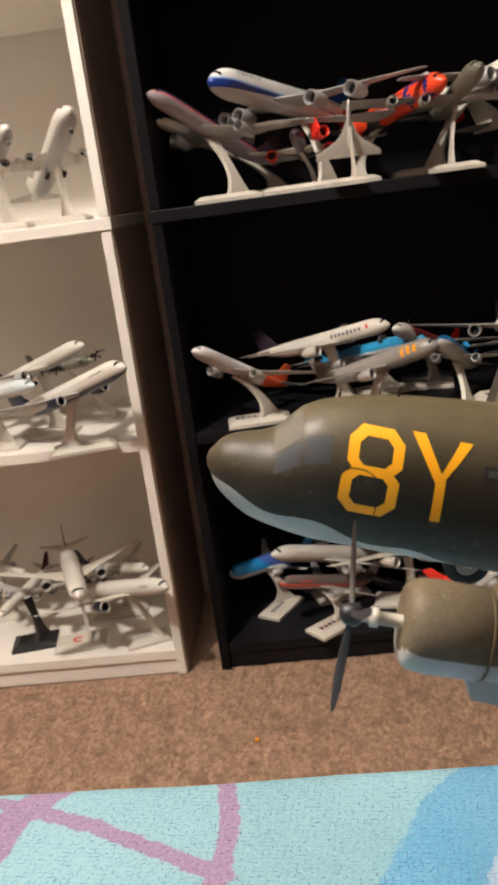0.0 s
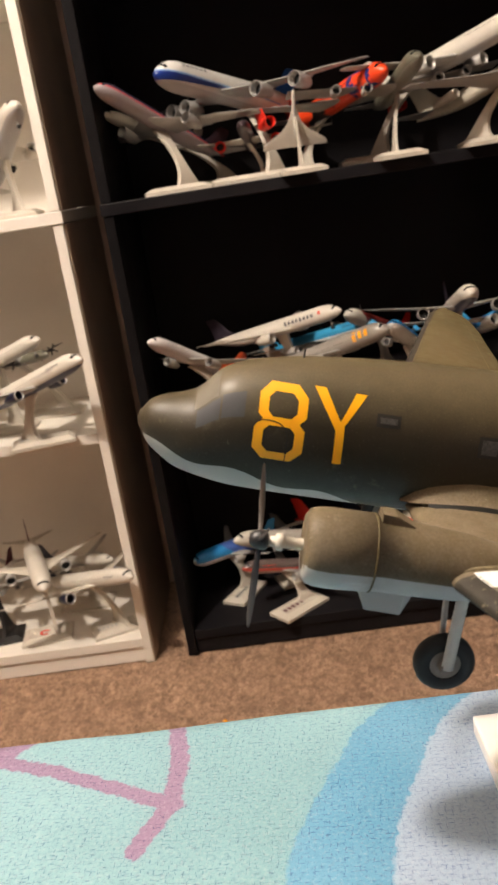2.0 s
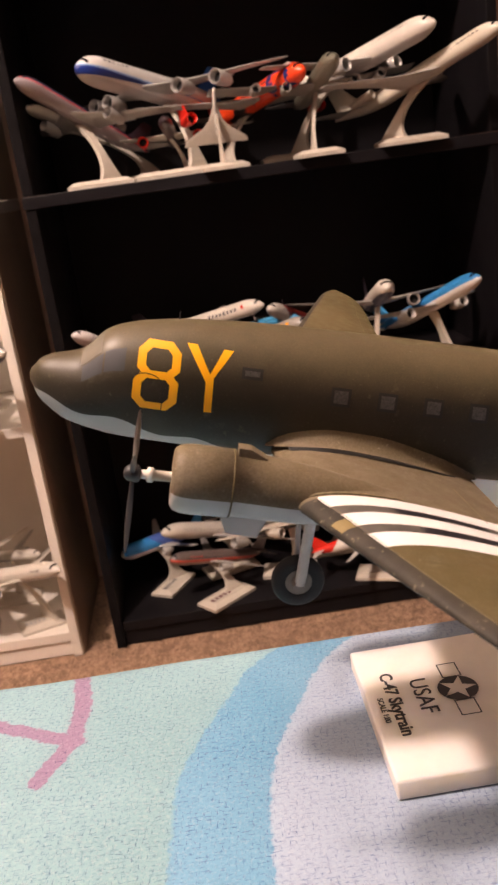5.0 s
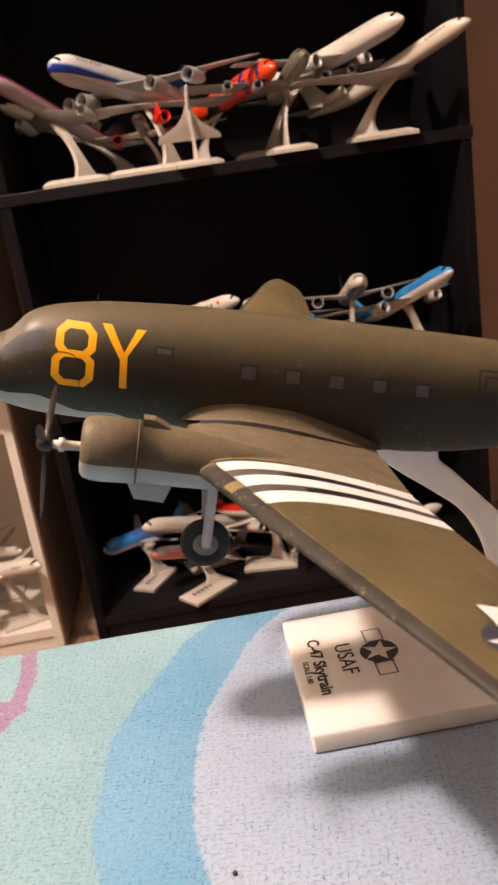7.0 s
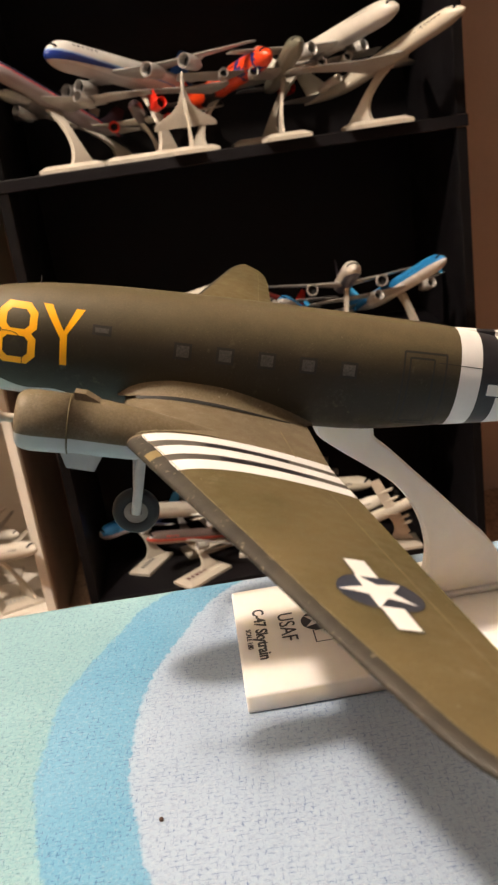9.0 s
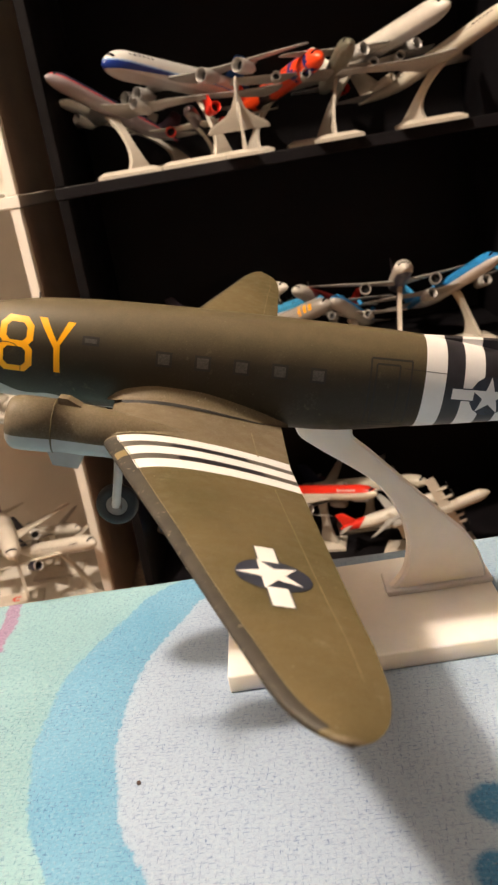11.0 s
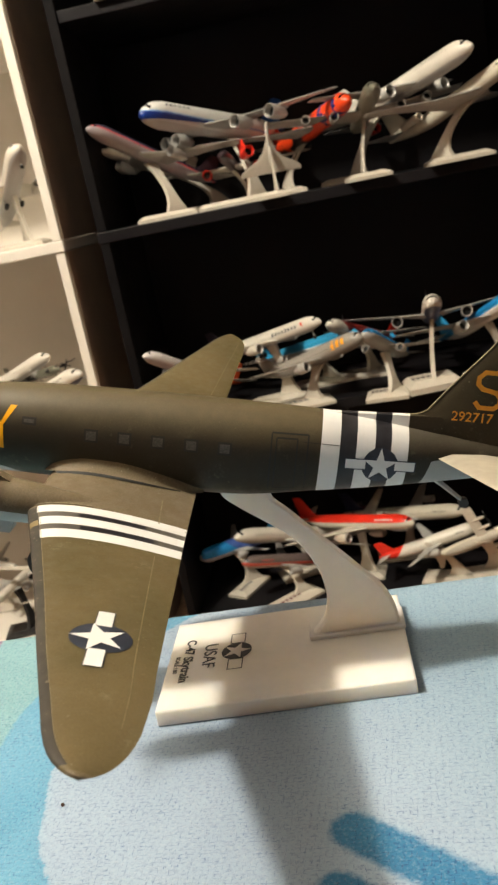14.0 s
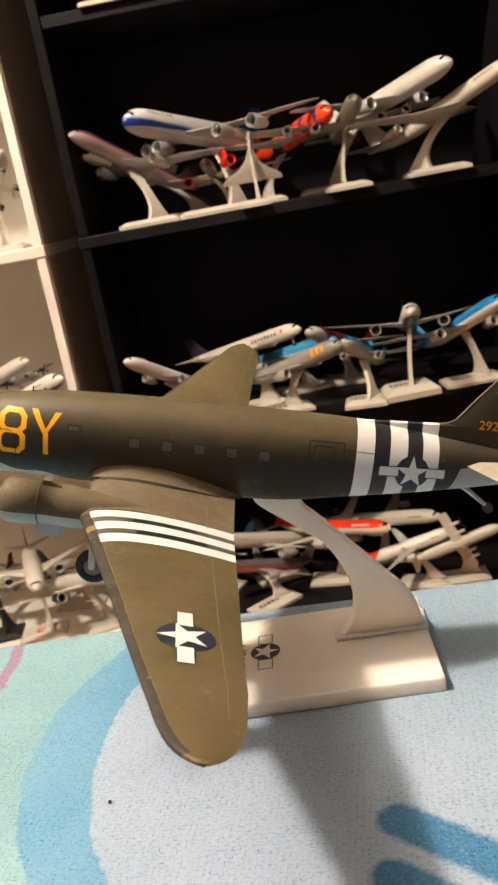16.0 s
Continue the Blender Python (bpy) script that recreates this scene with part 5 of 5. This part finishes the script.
                pr = sheet(bmesh.new(), ((x, -d * 0.25), (x + w * 0.12, -d * 0.25), (x + w * 0.12, d * 0.12), (x, d * 0.12)), lambda a, b: (a, b, foot_h + 0.0004), 1, 1)
                pr.transform(spin)
                part("printed_bar", pr, print_mat, ft, basis=Matrix.Identity(4))
        mid = m @ Vector((hold, 0, -0.040 * fat))
        low = spin @ Vector((w * foot_x, 0, foot_h - 0.0005))
        flat = ax.copy()
        flat.z = 0
        flat = flat.normalized() if flat.length > 0.2 else Vector((1, 0, 0))
        sd = Vector((0, 0, 1)).cross(flat) * 0.0032 * stout
        rings = []
        for i in range(13):
            f = i / 12
            h = f ** 1.7
            p = low.lerp(mid, f)
            p = Vector((low.x + (mid.x - low.x) * h, low.y + (mid.y - low.y) * h, p.z))
            wd = (0.0060 + 0.0165 * (1 - f) ** 4 + 0.0062 * f ** 4) * stout
            rings.append([p - flat * wd - sd, p + flat * wd - sd, p + flat * wd + sd, p - flat * wd + sd])
        part("stand_arm", loft(rings), stand_mat, r)
    return r


U, MID, LOW = 0.775, 0.428, 0.047
# black bookcase, upper shelf
airliner((0.026, -0.015, 0.936), (0.190, 0.195, 0.812), L_POLISHED, "polished silver twin-engine airliner model with red line on white stand", 2, fin=M_TAILDARK, stand=(0.113, 0.045, 8), shelf=U, span=0.50, pods=(0.42,), wingpaint=M_SILVER)
airliner((0.014, 0.10, 0.908), (0.150, 0.25, 0.835), L_CREAM, "cream four-engine airliner model in the shelf's shade", 4, stand=(0.17, 0.21, 0), shelf=U, glazed=False)
airliner((0.113, -0.016, 0.940), (0.325, 0.265, 0.880), L_BLUEBELLY, "large double-deck airliner model with blue belly stripe on white stand", 4, fin=M_FINBLUE, stand=(0.240, 0.055, 8), fat=1.12, tall=1.15, lean=-1.5, shelf=U, span=0.57, sweep=0.31, hold=0.58, pods=(0.31, 0.57), titles=(0.12, 6, 0.027, 5.5, 38, M_NAVY), size=(0.15, 0.085), glazed=False, pod_size=1.25)
airliner((0.433, -0.03, 0.897), (0.300, 0.250, 0.846), L_ORANGE, "bright orange airliner model with blue splash on white stand", 2, fin=M_RED, podpaint=M_RED, pods=(0.62,), pod_size=0.85, pod_drop=0.05, span=0.58, hold=0.6, stand=(0.30, 0.12, 0), titles=(0.27, 6, 0.02, 7, 25, M_INK), shelf=U, glazed=False, fat=1.15)
airliner((0.303, -0.005, 0.890), (0.297, 0.012, 0.810), L_WHITE, "small white delta-wing jet model climbing on a thin stand", 0, stand=(0.294, -0.010, 5), kind="delta", wingpaint=M_STAND, shelf=U, fat=0.75, stout=0.4, size=(0.045, 0.03), span=0.62, glazed=False)
airliner((0.467, -0.09, 0.901), (0.444, 0.19, 0.848), L_OLIVE, "dark olive four-engine transport model on white stand", 4, stout=0.6, wingpaint=M_SILVER, foot_x=-0.2, size=(0.068, 0.05), stand=(0.447, 0.0, 6), shelf=U, sweep=0.12, span=0.54, glazed=False)
airliner((0.610, -0.083, 0.929), (0.430, 0.165, 0.868), L_WHITE, "glossy white long twin-jet model climbing", 2, stand=(0.425, 0.15, 0), hold=0.72, fat=1.12, shelf=U, titles=(0.12, 11, 0.016, 2.2, 35), glazed=False)
airliner((0.692, -0.115, 0.911), (0.500, 0.12, 0.815), L_CREAM, "white rear-engine airliner model with dark titles on white stand", 3, fat=0.85, foot_x=-0.5, stand=(0.590, 0.01, 4), shelf=U, titles=(0.10, 6, 0.02, 6, 25, M_TAILDARK), podpaint=M_STAND)
airliner((0.224, 0.010, 0.857), (0.240, 0.220, 0.818), L_DUSK, "dark maroon twin-jet model with red engines in the back row", 2, fin=M_TAILDARK, podpaint=M_RED, winglets=True, wingpaint=M_STAND, stand=(0.232, 0.145, 5), shelf=U, span=0.60, pods=(0.31,), pod_size=1.25, glazed=False)
# black bookcase, middle shelf
airliner((0.038, -0.043, 0.572), (0.166, 0.13, 0.452), L_FLAME, "white twin-jet model with orange flame tail on white stand", 2, stand=(0.118, 0.036, 6), shelf=MID, titles=(0.14, 8, 0.02, 4, 30, M_TAILDARK), print_mat=M_TAILDARK)
airliner((0.336, 0.009, 0.568), (0.120, 0.17, 0.505), L_WHITE, "white twin-jet model with dark striped tail on stand", 2, fin=M_TAILDARK, stand=(0.245, 0.07, 15), shelf=MID, mark=(0.112, 20, 0.018, 16, M_RED), titles=(0.165, 8, 0.028, 15, 14, M_GREYINK), gear=True, wingpaint=M_STAND, podpaint=M_STAND, glazed=False)
airliner((0.396, 0.06, 0.530), (0.195, 0.22, 0.470), L_BLUE, "light blue airliner model with white belly on stand", 4, stand=(0.32, 0.14, 10), shelf=MID, titles=(0.12, 6, 0.02, 5, 35, M_NAVY))
airliner((0.344, 0.03, 0.556), (0.470, 0.20, 0.470), L_REDPART, "white airliner model with red patch behind the nose", 2, fat=1.15, fin=M_RED, stand=(0.40, 0.15, -10), shelf=MID)
airliner((0.398, -0.05, 0.540), (0.215, 0.10, 0.462), L_SILVER, "silver airliner model with orange emblem on white stand", 2, stand=(0.285, 0.0, 12), shelf=MID, titles=(0.12, 3, 0.046, 30, 22, M_ORANGE_MARK), print_mat=M_GREYINK, fat=1.25, wingpaint=M_SILVER, podpaint=M_SILVER)
airliner((0.400, -0.05, 0.543), (0.478, 0.085, 0.462), L_BLUESILVER, "blue and silver twin-jet model seen from the front on white stand", 2, winglets=True, stand=(0.425, -0.035, -8), shelf=MID, print_mat=M_TAILDARK, fat=1.6, size=(0.07, 0.055), wingpaint=M_SILVER, foot_h=0.012)
airliner((0.504, -0.132, 0.588), (0.530, 0.165, 0.505), L_DARKBELLY, "white twin-jet model facing the room on a printed white stand", 2, winglets=True, foot_x=0.1, stand=(0.500, -0.02, 8), shelf=MID, print_mat=M_TAILDARK, fin=M_TAILDARK, wingpaint=M_SILVER, size=(0.09, 0.065), foot_h=0.02)
airliner((0.650, -0.10, 0.578), (0.545, 0.15, 0.462), L_KBLUE, "bright blue airliner model with white belly on white stand", 2, winglets=True, fin=M_BLUE, stand=(0.610, 0.0, 5), shelf=MID)
# black bookcase, bottom shelf
airliner((0.024, 0.10, 0.133), (0.182, 0.186, 0.131), L_NAVYBLUE, "blue airliner model with white nose and belly on stand", 2, fin=M_BLUE, stand=(0.108, 0.115, 60), shelf=LOW, print_mat=M_GREYINK, size=(0.09, 0.045), fat=1.8)
airliner((0.107, 0.06, 0.184), (0.350, 0.24, 0.075), L_WHITE, "white twin-jet model with grey titles on stand", 2, stand=(0.22, 0.15, 20), shelf=LOW, titles=(0.12, 8, 0.016, 4, 25, M_GREY), fin=M_MAROON)
airliner((0.117, 0.03, 0.142), (0.290, 0.14, 0.072), L_DARKRED, "dark grey airliner model with red cheat line on white stand", 2, stand=(0.205, 0.035, 40), shelf=LOW, titles=(0.16, 7, 0.018, 5, 25, M_RED), print_mat=M_MAROON, wingpaint=M_SILVER, size=(0.1, 0.05), fat=1.2)
airliner((0.440, 0.01, 0.180), (0.220, 0.21, 0.132), L_REDTOP, "red and cream airliner model with pale titles on stand", 2, fin=M_RED, stand=(0.33, 0.10, -10), shelf=LOW, titles=(0.13, 7, 0.021, 9, 35, M_WHITE_BAND), wingpaint=M_STAND, podpaint=M_STAND)
airliner((0.540, 0.06, 0.166), (0.315, 0.25, 0.110), L_CREAM, "cream white airliner model with grey titles", 4, fin=M_NAVY, stand=(0.42, 0.16, 0), shelf=LOW, titles=(0.12, 6, 0.018, 5, 22, M_TAILDARK))
airliner((0.550, 0.015, 0.152), (0.370, 0.05, 0.096), L_REDTAIL, "white airliner model with red tail on cream stand", 2, fin=M_RED, stand=(0.495, 0.03, -20), shelf=LOW, titles=(0.14, 5, 0.014, 4, 20, M_TAILDARK), fat=1.35)
airliner((0.628, -0.03, 0.168), (0.462, 0.015, 0.100), L_CREAM, "cream propeller airliner model banked steeply, with dark blades", 4, kind="prop", lean=78, span=0.33, stand=(0.56, 0.03, 0), shelf=LOW, sweep=0.05, wingpaint=M_STAND, podpaint=M_STAND, fat=1.2)
# white bookcase
airliner((-0.180, -0.02, 0.918), (-0.296, 0.11, 0.820), L_WHITE, "white airliner model climbing on white stand", 2, fat=1.5, stand=(-0.24, 0.04, 0), shelf=U, wingpaint=M_STAND, podpaint=M_STAND, gear=True, glazed=False)
airliner((-0.086, -0.02, 0.930), (-0.220, 0.17, 0.805), L_WHITE, "white four-engine airliner model with gear down on stand", 4, fat=1.4, stand=(-0.16, 0.08, 0), shelf=U, wingpaint=M_STAND, podpaint=M_STAND, gear=True, glazed=False)
airliner((-0.053, -0.10, 0.572), (-0.300, 0.08, 0.468), L_DARKBELLY, "white twin-jet model with navy engines and belly on white stand", 2, fin=M_NAVY, podpaint=M_NAVY, foot_x=-0.4, pods=(0.25,), pod_size=0.8, stand=(-0.160, -0.012, 12), shelf=MID, titles=(0.12, 5, 0.02, 4, 22, M_NAVY), print_mat=M_GREY)
airliner((-0.143, 0.03, 0.590), (-0.362, 0.16, 0.505), L_WHITE, "white twin-jet model with landing gear on stand", 2, stand=(-0.25, 0.10, 0), shelf=MID, wingpaint=M_STAND, podpaint=M_GREY, gear=True, fin=M_NAVY)
airliner((-0.148, 0.08, 0.555), (-0.298, 0.20, 0.520), L_OLIVE, "dark grey propeller transport model behind the others", 4, kind="prop", stand=(-0.18, 0.17, 0), shelf=MID, sweep=0.05, glazed=False, wingpaint=M_TAILDARK, podpaint=M_TAILDARK)
airliner((-0.218, -0.02, 0.544), (-0.445, 0.09, 0.500), L_PALE, "pale blue and white airliner model on stand", 2, stand=(-0.33, 0.05, 0), shelf=MID, fin=M_RED)
facing = airliner((-0.206, -0.05, 0.192), (-0.300, 0.20, 0.178), L_WHITE, "white twin-jet model facing the room with maroon tail on white stand", 2, fin=M_MAROON, stand=(-0.255, 0.055, 8), shelf=LOW, wingpaint=M_STAND, podpaint=M_GREY, size=(0.09, 0.06), glazed=False, fat=1.3)
feet = [c for c in facing.children if c.name.startswith("stand_base")][0]
ring_mark = bmesh.new()
for k in range(20):
    a, b = radians(40 + 14 * k), radians(40 + 14 * (k + 1))
    ring_mark.faces.new([ring_mark.verts.new((-0.258 + q * math.cos(t), 0.050 + q * math.sin(t), LOW + 0.0109)) for q, t in ((0.0098, a), (0.0098, b), (0.0050, b), (0.0050, a))])
bmesh.ops.remove_doubles(ring_mark, verts=ring_mark.verts, dist=1e-6)
part("ring_mark", ring_mark, M_RED, feet, "open red ring mark", basis=Matrix.Identity(4))
airliner((-0.056, -0.06, 0.200), (-0.270, 0.14, 0.110), L_WHITE, "white twin-jet model with navy engines on white stand", 2, fin=M_NAVY, podpaint=M_NAVY, stand=(-0.130, 0.045, 20), shelf=LOW, titles=(0.12, 5, 0.02, 4, 22, M_NAVY), print_mat=M_GREY, wingpaint=M_STAND, size=(0.08, 0.05))
airliner((-0.118, 0.09, 0.166), (-0.290, 0.22, 0.120), L_WHITE, "white airliner model with dark band and navy tail", 2, fin=M_NAVY, stand=(-0.20, 0.16, 0), shelf=LOW, podpaint=M_GREY, glazed=False)
airliner((-0.372, 0.01, 0.140), (-0.335, 0.20, 0.140), L_WHITE, "white four-engine airliner model on black stand", 4, stand=(-0.345, 0.07, 10), shelf=LOW, stand_mat=M_STAND_BLACK, fin=M_MAROON, size=(0.08, 0.06))
airliner((-0.360, 0.14, 0.155), (-0.520, 0.22, 0.160), L_WHITE, "white twin-jet model in the back row", 2, stand=(-0.45, 0.19, 0), shelf=LOW)

# ---- small things ----
spare = loft([[(x, y, 1.108 + z) for x, y in ((0.079 + i, -0.006 + i), (0.195 - i, -0.006 + i), (0.195 - i, 0.056 - i), (0.079 + i, 0.056 - i))] for z, i in ((0.0, 0.0), (0.0045, 0.0), (0.0075, 0.006))])
tagged(part("display_stand", spare, M_STAND), "white plastic display stand base on the upper shelf", "stand")
crumb = bmesh.new()
bmesh.ops.create_icosphere(crumb, subdivisions=2, radius=0.0042)
for v in crumb.verts:
    v.co *= 1 + 0.25 * noise.noise(v.co * 300)
    v.co.z *= 0.7
crumb.transform(Matrix.Translation((0.070, -0.203, 0.003)))
tagged(part("crumb", crumb, plain("yellow_crumb", rgb(225, 150, 30), 0.6, 0, 300, 0.15), smooth=True), "small yellow crumb lying on the carpet", "crumb")
lint = bmesh.new()
bmesh.ops.create_icosphere(lint, subdivisions=1, radius=0.0007)
lint.transform(Matrix.Translation((0.238, -1.169, BED_Z + 0.0006)))
tagged(part("lint_speck", lint, plain("brown_lint", (0.06, 0.03, 0.02, 1), 0.8)), "tiny brown speck of lint on the bed cover", "lint")
